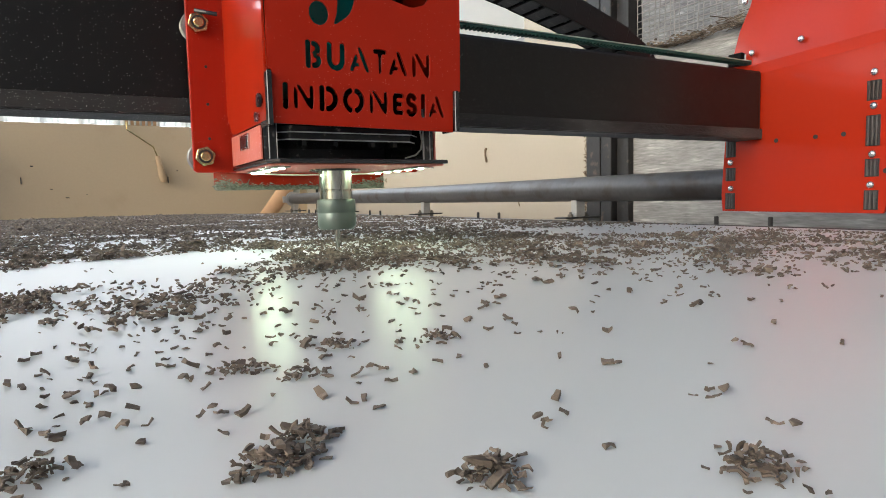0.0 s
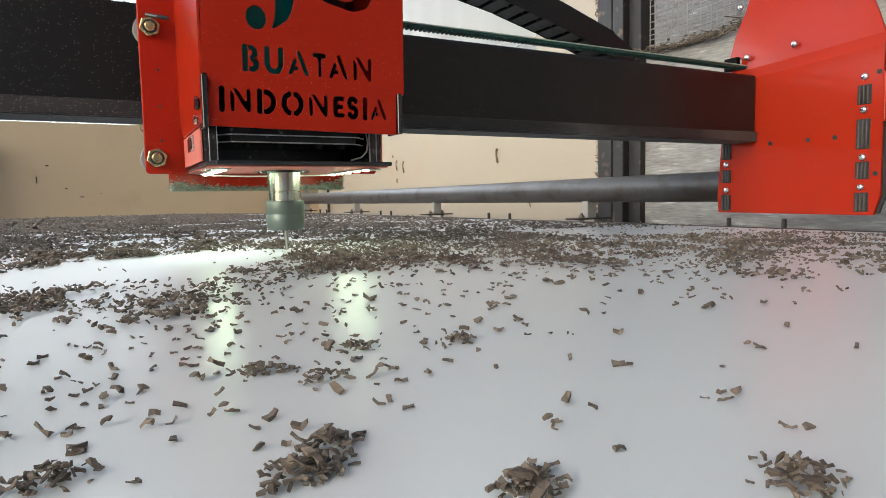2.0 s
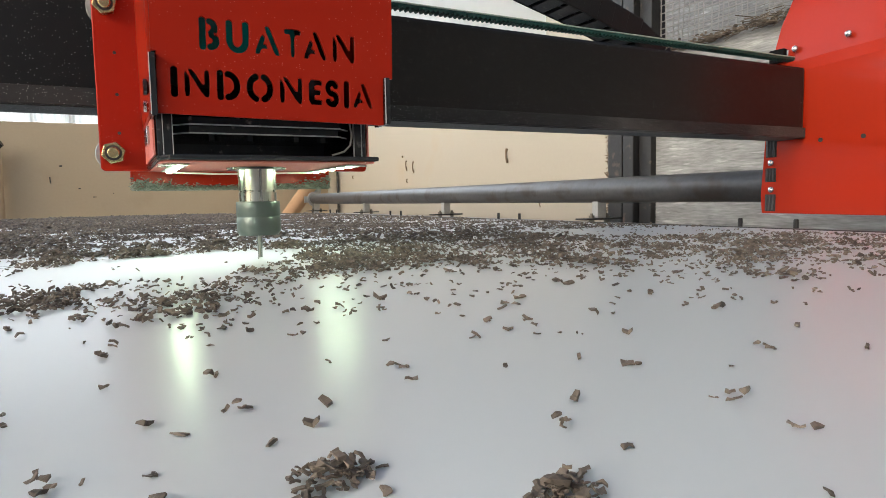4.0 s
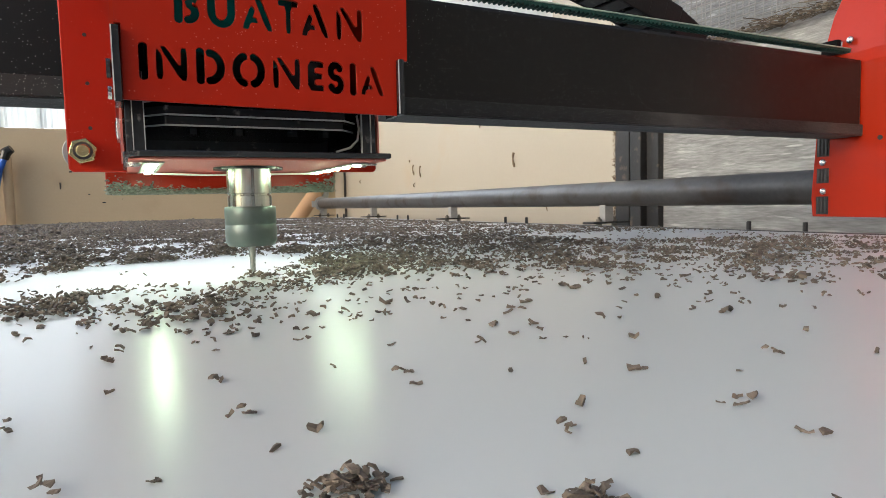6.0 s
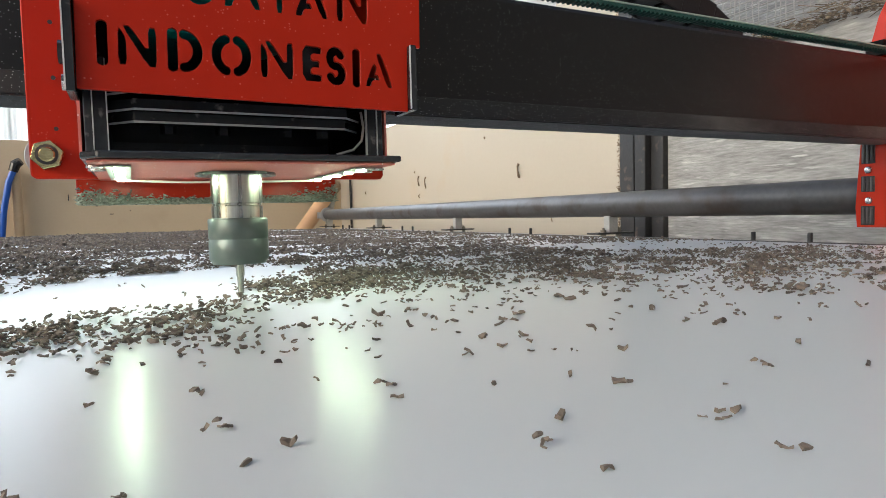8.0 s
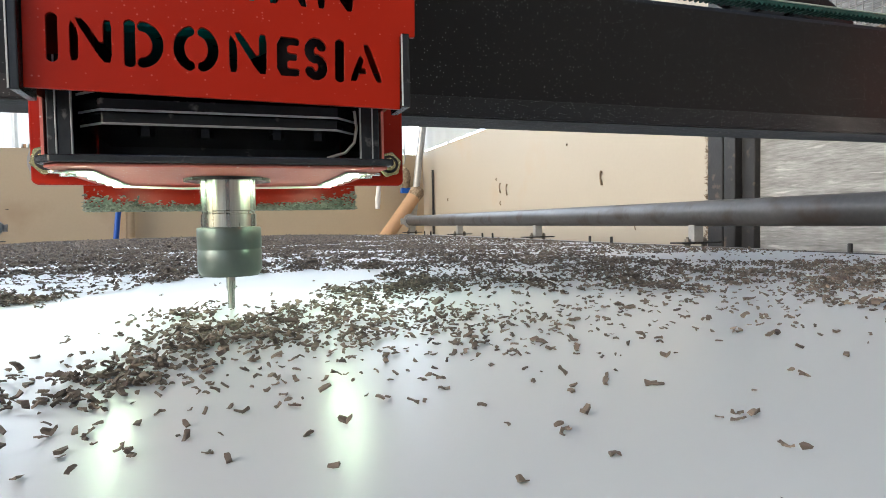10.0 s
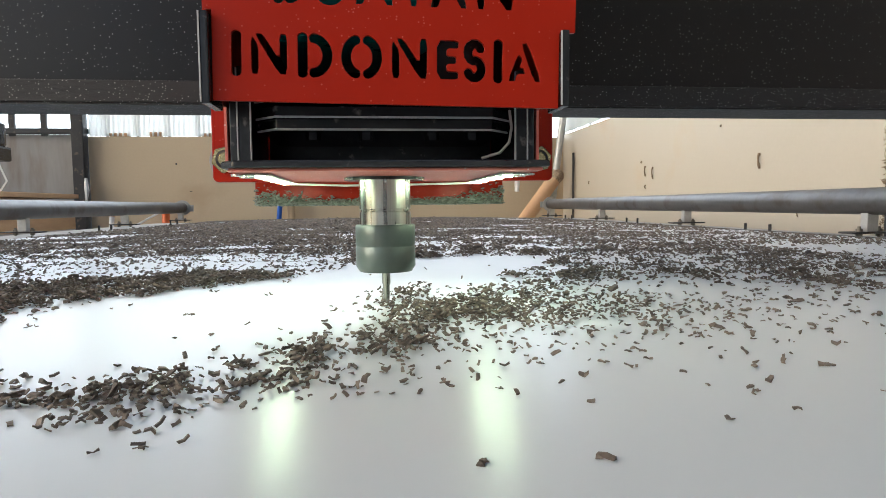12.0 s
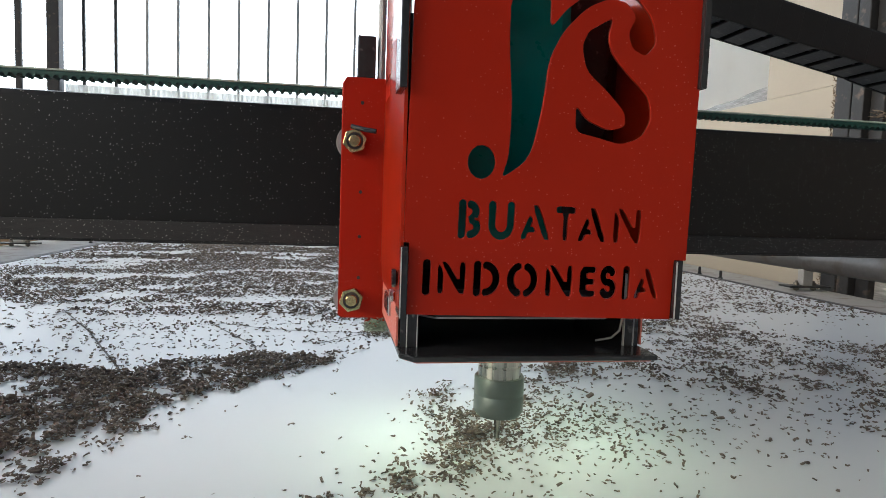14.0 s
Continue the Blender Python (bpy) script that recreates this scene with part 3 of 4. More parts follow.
for x0, z1 in ((-0.0639, 0.1115), (0.0629, 0.1075)):
    part("clip_edge", box((x0, -0.0749, 0.081), (x0 + 0.0005, -0.0744, z1)), EDGE, head)
# side covers
side = [(-0.0685, 0.084), (-0.0685, 0.262), (0.044, 0.262), (0.044, 0.200), (0.010, 0.200), (0.010, 0.188), (0.044, 0.188), (0.044, 0.100), (0.030, 0.084)]
for sx, nm in ((-1, "left"), (1, "right")):
    x = sx * 0.0622
    part("side_cover", prism(side, "x", min(x, x + sx * 0.0015), max(x, x + sx * 0.0015)), REDGLOSS, head)
    low = [(-0.047, 0.0625), (-0.047, 0.0835), (0.040, 0.0835), (0.040, 0.0625)]
    lo = part("lower_side", prism(low, "x", min(x * 0.985, x * 0.985 + sx * 0.001), max(x * 0.985, x * 0.985 + sx * 0.001)), REDDUST, head)
    part("socket", box((x * 0.99 - 0.0022, -0.018, 0.0712), (x * 0.99 + 0.0022, 0.006, 0.0815), 0.0004), ZINC, lo, "small metal socket in the side")
    part("socket_hole", box((x * 0.99 - 0.0026, -0.015, 0.0725), (x * 0.99 + 0.0026, 0.003, 0.080), 0.0002), ACRYL, lo)
    for y, z, r, m in ((-0.060, 0.0965, 0.0042, ACRYL), (-0.058, 0.197, 0.0030, ZINC), (-0.052, 0.0875, 0.0030, ZINC)):
        part("screw", turned([(r, 0.0), (r, 0.0016), (r * 0.6, 0.0028)], 10, (x + (0.001 if sx > 0 else -0.0040), y, z), "x"), m, head)
# carriage plate behind the covers
car = [(-0.0890, 0.0600), (-0.0870, 0.0582), (0.0935, 0.0582), (0.0955, 0.0600), (0.0955, 0.198), (0.0925, 0.203), (-0.0865, 0.203), (-0.0890, 0.199)]
part("carriage_plate", prism(car, "y", 0.0445, 0.0490, 0.0006), RED, head)
part("flange_bend", box((-0.0632, 0.012, 0.094), (-0.0612, 0.0445, 0.203), 0.0006), RED, head)
for x in (-0.0812, 0.0862):
    for z in (0.0698, 0.1650):
        b = hexagon((x, z), 0.0074, 0.0392, 0.0445)
        nut = part("roller_bolt", b, BRASS, head, "yellow zinc hex nut")
        part("bolt_end", turned([(0.0030, 0.0376), (0.0036, 0.0382), (0.0036, 0.0391)], 16, (x, 0, z), "y"), BRASS, nut)
        part("shadow_ring", turned([(0.0050, 0.0388), (0.0050, 0.0393)], 18, (x, 0, z), "y"), DARKST, nut)
        part("roller", turned([(0.008, 0.0492), (0.0104, 0.0492), (0.0108, 0.0505), (0.0090, 0.0545), (0.0108, 0.0570), (0.0104, 0.0575), (0.008, 0.0575)], 28, (x, 0, z), "y"), GALV, head, "grey grooved roller", smooth=True)
for z in (0.083, 0.108, 0.135, 0.188):
    for x in (-0.077, 0.081):
        part("rivet_hole", turned([(0.0011, 0.0440), (0.0011, 0.0446)], 8, (x, 0, z), "y"), DARKST, head)
part("cable_stub", pipe([(-0.083, 0.041, 0.1735), (-0.076, 0.036, 0.1715), (-0.069, 0.034, 0.1705)], 0.0015, 8), ACRYL, head, "short dark wire end")
part("top_block", box((-0.0805, 0.046, 0.203), (-0.0695, 0.058, 0.228), 0.001), ACRYL, head)
part("guide_rod", pipe([(-0.066, 0.05, 0.2), (-0.066, 0.05, 0.29)], 0.0025, 10), GALV, head)
# teal spindle cover and dark parts seen through the cut-outs
part("spindle_cover", box((-0.048, -0.040, 0.112), (0.021, 0.030, 0.258), 0.006), TEAL, head, "teal plastic cover inside the box")
part("spindle_motor", turned([(0.024, 0.098), (0.026, 0.101), (0.026, 0.24), (0.022, 0.243)], 32, (0.036, 0.004, 0)), ACRYL, head, smooth=True)
part("inner_plate", box((-0.058, 0.034, 0.100), (0.058, 0.040, 0.24), 0.001), ACRYL, head)
# black lower box
for sx in (-1, 1):
    part("box_side", box((min(sx * 0.0603, sx * 0.0575), -0.0470, 0.0618), (max(sx * 0.0603, sx * 0.0575), 0.040, 0.0990), 0.0004), ACRYL, head)
    a, b_ = sorted((sx * 0.0570, sx * 0.0525))
    part("front_post", box((a, -0.0478, 0.0618), (b_, -0.0440, 0.0990), 0.0004), ACRYL, head)
    e = sx * 0.0572
    part("post_edge", box((e - 0.0002, -0.0484, 0.0620), (e + 0.0002, -0.0469, 0.0985)), EDGE, head)
    e = sx * 0.0523
    part("post_edge", box((e - 0.0002, -0.0482, 0.0620), (e + 0.0002, -0.0462, 0.0985)), EDGE, head)
for z, y in ((0.0862, -0.0505), (0.0800, -0.0475), (0.0755, -0.0445)):
    led_shape = [(-0.052, y + 0.010), (-0.043, y), (0.043, y), (0.052, y + 0.010), (0.052, 0.03), (-0.052, 0.03)]
    t = part("clamp_layer", prism(led_shape, "z", z, z + 0.0042, 0.0003), ACRYL, head)
    edge = [(-0.052, y + 0.0097), (-0.043, y - 0.0003), (0.043, y - 0.0003), (0.052, y + 0.0097), (0.052, y + 0.0103), (0.043, y + 0.0003), (-0.043, y + 0.0003), (-0.052, y + 0.0103)]
    part("layer_edge", prism(edge, "z", z - 0.0005, z + 0.0003), EDGE, t, "pale plate edge")
part("box_back", box((-0.057, 0.030, 0.0618), (0.057, 0.034, 0.0990)), ACRYL, head)
for x in (-0.03, -0.008, 0.02, 0.037):
    part("bolt_head", turned([(0.0032, 0.0), (0.0032, -0.003)], 6, (x, -0.030, 0.0755)), ACRYL, head)
part("cable", pipe([(0.050, -0.047, 0.0830), (0.0505, -0.0485, 0.0760), (0.0495, -0.0485, 0.0700), (0.046, -0.047, 0.0660), (0.039, -0.044, 0.0640)], 0.0006, 8), WIRE, head, "thin grey cable")
# bottom plate
bp = [(-0.0617, -0.058), (-0.0560, -0.0655), (0.0614, -0.0662), (0.0614, 0.044), (-0.0617, 0.044)]
part("bottom_plate", prism(bp, "z", 0.0592, 0.0618, 0.0005), ACRYL, head, "black plate with dusty edge")
part("underside", prism([(p[0] * 0.97, p[1] * 0.955) for p in bp], "z", 0.0580, 0.0591, 0.0003), REDDUST, head, "dusty red painted underside")
for sx in (-1, 1):
    x = sx * 0.0495
    bd = part("led_board", box((x - 0.0045, -0.052, 0.0570), (x + 0.0045, 0.034, 0.0577), 0.0002), PCB, head, "strip of white lights")
    for k in range(5):
        y = -0.046 + k * 0.0185
        part("led", box((x - 0.0017, y - 0.0017, 0.0561), (x + 0.0017, y + 0.0017, 0.0569), 0.0003), LED, bd)
    for y in (-0.046, -0.030):
        part("washer", turned([(0.0032, 0.0569), (0.0032, 0.0577)], 14, (x + sx * 0.008, y, 0)), ZINC, head)
part("wire", pipe([(-0.047, 0.03, 0.0565), (-0.02, 0.026, 0.0555), (0.01, 0.028, 0.0558), (0.047, 0.03, 0.0565)], 0.0006, 6), WHITE, head)
# spindle nose, nut and cutter
SPIN = -0.0075
part("nose_ring", turned([(0.0185, 0.0565), (0.0185, 0.0578)], 36, (0, SPIN, 0)), ACRYL, head, "black ring round the spindle nose")
part("spindle_nose", turned([(0.0118, 0.0580), (0.0118, 0.0436), (0.0112, 0.0432), (0.0112, 0.0424), (0.0118, 0.0420), (0.0118, 0.0362)], 48, (0, SPIN, 0)), STEEL, head, "shining turned steel nose", smooth=True)
part("collet_nut", turned([(0.0110, 0.0366), (0.0134, 0.0363), (0.0138, 0.0356), (0.0138, 0.0272), (0.01355, 0.0268), (0.01355, 0.0262), (0.0138, 0.0258), (0.0138, 0.0172), (0.0122, 0.0147), (0.004, 0.0146)], 48, (0, SPIN, 0)), NUTM, head, "smooth grey-green collet nut", smooth=True)
part("cutter", turned([(0.0020, 0.0150), (0.0020, 0.0090), (0.0016, 0.0080), (0.0014, -0.0030), (0.0005, -0.0034)], 14, (0, SPIN, 0)), STEEL, head, "thin steel milling cutter", smooth=True)
# lower bar under the beam with a crust of chips
part("lower_bar", box((-0.0715, 0.0670, 0.0475), (0.0718, 0.0705, 0.0600), 0.0008), RED, head)
part("bar_web", box((-0.060, 0.049, 0.0585), (0.060, 0.0670, 0.0605), 0.0004), RED, head)

# ---- gantry: origin on the cutter's line across the bed ----
gantry = empty("gantry")
tagged(gantry, "black steel gantry beam between red end plates", "gantry")
part("beam", box((-0.777, 0.0600, 0.1022), (0.777, 0.0960, 0.1872), 0.0035), BLACK, gantry, "black painted box beam flecked with dust")
part("lower_rail", box((-0.777, 0.0575, 0.1016), (0.777, 0.0598, 0.1135), 0.0008), BLACKDUST, gantry, "dusty black running strip")
part("bottom_lip", prism([(0.0585, 0.1006), (0.0950, 0.1002), (0.0950, 0.1020), (0.0585, 0.1014)], "x", -0.777, 0.777), BLACKDUST, gantry)
bm = box((-0.76, 0.0660, 0.2025), (0.765, 0.0760, 0.2049), 0.0003)
belt = part("belt", bm, BELT, gantry, "green toothed drive belt")
part("belt_edge", box((-0.76, 0.0655, 0.2051), (0.765, 0.0765, 0.2062), 0.0002), BELTW, belt, "pale worn belt back")
v, f = [], []
for k in range(318):
    x = -0.76 + k * 0.0048
    b0 = len(v)
    for dx, z in ((0.0, 0.2026), (0.0009, 0.2009), (0.0021, 0.2009), (0.0030, 0.2026)):
        v += [(x + dx, 0.0660, z), (x + dx, 0.0760, z)]
    f += [(b0, b0 + 2, b0 + 4, b0 + 6), (b0 + 1, b0 + 3, b0 + 5, b0 + 7), (b0, b0 + 1, b0 + 3, b0 + 2), (b0 + 2, b0 + 3, b0 + 5, b0 + 4), (b0 + 4, b0 + 5, b0 + 7, b0 + 6)]
me = bpy.data.meshes.new("teeth")
me.from_pydata(v, [], f)
me.materials.append(BELT)
teeth = new("teeth", me)
teeth.parent = belt
tagged(teeth, "row of belt teeth", kind="stuff")
belt.location.z = -0.006
endp = [(0.115, 0.0075), (0.117, 0.030), (0.112, 0.103), (0.106, 0.2035), (0.086, 0.2035), (0.086, 0.2145), (0.105, 0.2150), (0.0985, 0.245), (0.086, 0.275), (0.070, 0.330), (-0.045, 0.330), (-0.060, 0.285), (-0.082, 0.232), (-0.092, 0.205), (-0.0925, 0.028), (-0.086, 0.0060)]
for sx in (1, -1):
    xa, xb = sorted((sx * 0.7775, sx * 0.7815))
    b = prism(endp, "x", xa, xb, 0.0005)
    for cut in (0.188, 0.202):
        bmesh.ops.bisect_plane(b, geom=list(b.verts) + list(b.edges) + list(b.faces), plane_co=(0, 0, cut), plane_no=(0, 0.06, 1))
    for q in b.verts:
        q.co.x += sx * (0.10 * max(0.0, q.co.z + 0.06 * q.co.y - 0.202) + 0.22 * min(0.014, max(0.0, q.co.z + 0.06 * q.co.y - 0.188)))
    # black block added for the shade inside the belt notch
    part("notch_dark", box((min(sx * 0.770, sx * 0.7772), 0.0845, 0.1985), (max(sx * 0.770, sx * 0.7772), 0.1035, 0.2150), 0.0006), MATTE, gantry, "black block standing for the dark inside of the notch")
    ep = part("end_plate", b, REDGLOSS, gantry, "glossy red folded end plate")
    xo, xi = sx * 0.7820, sx * 0.7855
    part("plate_core", prism([(p[0] - 0.004, min(p[1] + 0.002, 0.186)) for p in (*endp[:3], (0.106, 0.186), (-0.092, 0.186), *endp[14:])], "x", min(xo, xi), max(xo, xi), 0.0004), DARKST, ep)
    for y, zs in ((-0.073, ((0.142, 0.022), (0.098, 0.034), (0.057, 0.020), (0.021, 0.022))), (0.103, ((0.092, 0.024), (0.057, 0.018), (0.021, 0.022)))):
        for z, hgt in zs:
            a, c = sorted((sx * 0.7771, sx * 0.7790))
            sl = part("slot", box((a, y - 0.0075, z - hgt / 2), (c, y + 0.0075, z + hgt / 2), 0.0003), DARKST, ep, "slot filled by stacked steel bars")
            for dy in (-0.0042, 0.0, 0.0042):
                part("steel_bar", pipe([(sx * 0.7768, y + dy, z - hgt / 2 + 0.001), (sx * 0.7768, y + dy, z + hgt / 2 - 0.001)], 0.0016, 8), PIPE, sl)
    for y, z in ((-0.073, 0.162), (-0.073, 0.125), (-0.073, 0.072), (-0.072, 0.038), (0.103, 0.073), (0.102, 0.038), (0.085, 0.280), (0.010, 0.216), (0.074, 0.2125)):
        b = turned([(0.0042, 0.0), (0.0042, 0.0010), (0.0034, 0.0024), (0.0018, 0.0032)], 14, (0, y, z), "x")
        for q in b.verts:
            q.co.x = sx * 0.7776 - sx * q.co.x
        part("button_bolt", b, ZINC, ep, smooth=True)
    for y, z in ((0.039, 0.097), (-0.010, 0.097), (-0.042, 0.097), (-0.088, 0.165), (-0.087, 0.053)):
        b = turned([(0.0028, 0.0), (0.0028, 0.0006)], 12, (0, y, z), "x")
        for q in b.verts:
            q.co.x = sx * 0.7776 - sx * q.co.x
        part("hole", b, DARKST, ep)
    for y in (-0.06, 0.08):
        part("rail_wheel", turned([(0.006, sx * 0.804), (0.021, sx * 0.804), (0.0175, sx * 0.825), (0.021, sx * 0.846), (0.006, sx * 0.846)], 24, (0, y, 0.0888), "x"), GALV, gantry, smooth=True)
        part("axle", pipe([(sx * 0.779, y, 0.0888), (sx * 0.85, y, 0.0888)], 0.006, 10), ZINC, gantry)
    part("side_fold", box((min(sx * 0.776, sx * 0.800), -0.0955, 0.11), (max(sx * 0.776, sx * 0.800), -0.0925, 0.165), 0.001), REDGLOSS, ep)

# ---- cable chain: rides with the head, bends back over the beam ----
chain = empty("cable_chain")
tagged(chain, "black plastic cable chain bending over the beam", "cable chain")
knots = [(0.06, 0.340), (0.20, 0.318), (0.31, 0.297), (0.455, 0.269), (0.53, 0.250), (0.60, 0.228), (0.643, 0.205), (0.656, 0.186), (0.648, 0.164), (0.622, 0.148), (0.56, 0.142), (0.20, 0.142)]
path = []
for a, c in zip(knots, knots[1:]):
    path += [(a[0] + (c[0] - a[0]) * q / 4, a[1] + (c[1] - a[1]) * q / 4) for q in range(4)]
path.append(knots[-1])
length = [0.0]
for a, c in zip(path, path[1:]):
    length.append(length[-1] + math.hypot(c[0] - a[0], c[1] - a[1]))
n_links = int(length[-1] / 0.0215)
for k in range(n_links):
    s = (k + 0.5) * length[-1] / n_links
    j = max(i for i in range(len(length) - 1) if length[i] <= s)
    w = (s - length[j]) / (length[j + 1] - length[j])
    px = path[j][0] + w * (path[j + 1][0] - path[j][0])
    pz = path[j][1] + w * (path[j + 1][1] - path[j][1])
    ang = math.degrees(math.atan2(path[j + 1][1] - path[j][1], path[j + 1][0] - path[j][0]))
    b = box((-0.0122, -0.022, -0.0145), (0.0122, -0.0190, 0.0145), 0.002)
    box((-0.0122, 0.0190, -0.0145), (0.0122, 0.022, 0.0145), 0.002, b)
    box((-0.0080, -0.0190, -0.0140), (0.0080, 0.0190, -0.0118), 0.0006, b)
    box((-0.0080, -0.0190, 0.0118), (0.0080, 0.0190, 0.0140), 0.0006, b)
    link = part("link", b, CHAINM, chain)
    link.matrix_basis = pose(px, 0.148, pz, 0, -ang, 0)
part("cable", pipe([(path[0][0], 0.148, path[0][1])] + [(p[0], 0.148, p[1]) for p in path[2::2]], 0.0085, 8), CHAINM, chain)


# ---- chips ----
def chip_mesh(name, pos, size, lift, seed, fine=True, base=False, block=False):
    """Many small bent shavings as one mesh. pos: (n, 2), size: (n,), lift: (n,)."""
    g = np.random.default_rng(seed)
    n = len(pos)
    if fine:
        st = np.array([-0.5, 0.0, 0.5])
        tv = np.array([(s, w, h) for s in st for w in (-0.5, 0.5) for h in (0, 1)], float)
        quads = [(0, 2, 6, 4), (4, 6, 10, 8), (1, 5, 7, 3), (5, 9, 11, 7), (0, 4, 5, 1), (4, 8, 9, 5), (2, 3, 7, 6), (6, 7, 11, 10), (0, 1, 3, 2), (8, 10, 11, 9)]
    else:
        tv = np.array([(s, w, h) for s in (-0.5, 0.5) for w in (-0.5, 0.5) for h in (0, 1)], float)
        quads = [(1, 5, 7, 3), (0, 4, 5, 1), (2, 3, 7, 6), (0, 1, 3, 2), (4, 6, 7, 5)]
    quads = np.array(quads)
    k = len(tv)
    v = np.repeat(tv[None], n, 0)
    wide, thick, curl = g.uniform(0.28, 0.52, n), g.uniform(0.10, 0.24, n) * (1.2 if block else 1.0), g.normal(0.0, 0.32, n)
    skew = g.normal(0, 0.14, n)
    x, y, z = v[..., 0], v[..., 1] * (wide * 1.0)[:, None] * (1 + skew[:, None] * v[..., 0] * 2), v[..., 2] * thick[:, None]
    z = z + curl[:, None] * (np.abs(x) ** 2) * 1.6 + g.normal(0, 0.06, x.shape)
    y = y + g.normal(0, 0.055, x.shape)
    p = np.stack([x, y, z], -1) * size[:, None, None]
    yaw, tx, ty = g.uniform(0, 2 * np.pi, n), g.normal(0, 0.33, n), g.normal(0, 0.30, n)

    def rot(p, a, i, j):
        c, s = np.cos(a)[:, None], np.sin(a)[:, None]
        q = p.copy()
        q[..., i], q[..., j] = c * p[..., i] - s * p[..., j], s * p[..., i] + c * p[..., j]
        return q

    p = rot(rot(rot(p, tx, 1, 2), ty, 0, 2), yaw, 0, 1)
    p[..., 2] -= p[..., 2].min(1)[:, None]
    p[..., 2] += lift[:, None]
    if base:
        p[..., 2] += surf(pos[:, 0], pos[:, 1])[:, None]
    p[..., :2] += pos[:, None]
    faces = (quads[None] + (np.arange(n) * k)[:, None, None]).reshape(-1)
    me = bpy.data.meshes.new(name)
    me.vertices.add(n * k)
    me.vertices.foreach_set("co", p.reshape(-1).astype(np.float32))
    nf = n * len(quads)
    me.loops.add(nf * 4)
    me.loops.foreach_set("vertex_index", faces.astype(np.int32))
    me.polygons.add(nf)
    me.polygons.foreach_set("loop_start", np.arange(0, nf * 4, 4, dtype=np.int32))
    me.update(calc_edges=True)
    me.polygons.foreach_set("use_smooth", np.zeros(nf, dtype=bool))
    me.validate()
    me.materials.append(CHIP)
    return new(name, me)


def smooth_noise(x, y, seed, sx, sy):
    """Smooth value noise in numpy."""
    g = np.random.default_rng(seed)
    tab = g.random((64, 64))
    u, w = x / sx, y / sy
    i, j = np.floor(u).astype(int), np.floor(w).astype(int)
    fu, fw = u - i, w - j
    fu, fw = fu * fu * (3 - 2 * fu), fw * fw * (3 - 2 * fw)
    a = lambda p, q: tab[p % 64, q % 64]
    return (a(i, j) * (1 - fu) + a(i + 1, j) * fu) * (1 - fw) + (a(i, j + 1) * (1 - fu) + a(i + 1, j + 1) * fu) * fw


def inside(poly, x, y):
    hit = np.zeros(len(x), bool)
    for (xa, ya), (xb, yb) in zip(poly, poly[1:] + poly[:1]):
        cross = ((ya > y) != (yb > y)) & (x < (xb - xa) * (y - ya) / (yb - ya + 1e-12) + xa)
        hit ^= cross
    return hit


def away(path, x, y):
    """Distance to a polyline."""
    d = np.full(len(x), 9.0)
    for (xa, ya), (xb, yb) in zip(path, path[1:]):
        t = np.clip(((x - xa) * (xb - xa) + (y - ya) * (yb - ya)) / ((xb - xa) ** 2 + (yb - ya) ** 2), 0, 1)
        d = np.minimum(d, np.hypot(x - xa - t * (xb - xa), y - ya - t * (yb - ya)))
    return d


def ramp(v, a, b):
    return np.clip((v - a) / (b - a), 0, 1)


PILE = [(-0.24, 0.36), (-0.193, 0.459), (-0.177, 0.50), (-0.164, 0.522), (-0.152, 0.572), (-0.122, 0.599), (-0.109, 0.623), (-0.061, 0.662),
        (-0.052, 0.70), (-0.14, 0.706), (-0.191, 0.675), (-0.215, 0.652), (-0.26, 0.672), (-0.34, 0.69), (-0.44, 0.66), (-0.50, 0.50), (-0.40, 0.36)]
TRAIL = [(0.022, 0.605), (-0.003, 0.572), (0.010, 0.530), (0.012, 0.500)]
STRIP = [(-0.20, 0.435), (-0.165, 0.412), (-0.12, 0.424), (-0.09, 0.413), (-0.062, 0.426), (-0.028, 0.452)]
STRIP2 = [(-0.028, 0.452), (0.002, 0.480), (0.020, 0.510), (0.034, 0.550), (0.060, 0.580)]
TRAIL2 = [(0.16, 0.70), (0.10, 0.61), (0.062, 0.575), (0.068, 0.505), (0.085, 0.478)]
CLEAR_DISC = [(-0.19, 0.36), (-0.19, 0.459), (-0.164, 0.522), (-0.122, 0.599), (-0.06, 0.662), (-0.045, 0.70), (0.0, 0.775), (0.06, 0.795), (0.15, 0.785), (0.10, 0.69), (0.045, 0.625), (-0.006, 0.570), (0.008, 0.52), (-0.004, 0.462), (-0.05, 0.42), (-0.10, 0.36)]
LINES = [[(-0.358, 0.906), (-0.29, 0.79), (-0.194, 0.603)], [(-0.191, 0.829), (-0.131, 0.720)], [(-0.191, 0.829), (-0.12, 0.79), (-0.039, 0.775), (0.05, 0.80)], [(-0.081, 0.729), (-0.033, 0.775)],
         [(-0.40, 1.08), (-0.20, 1.02), (0.0, 1.08)]]


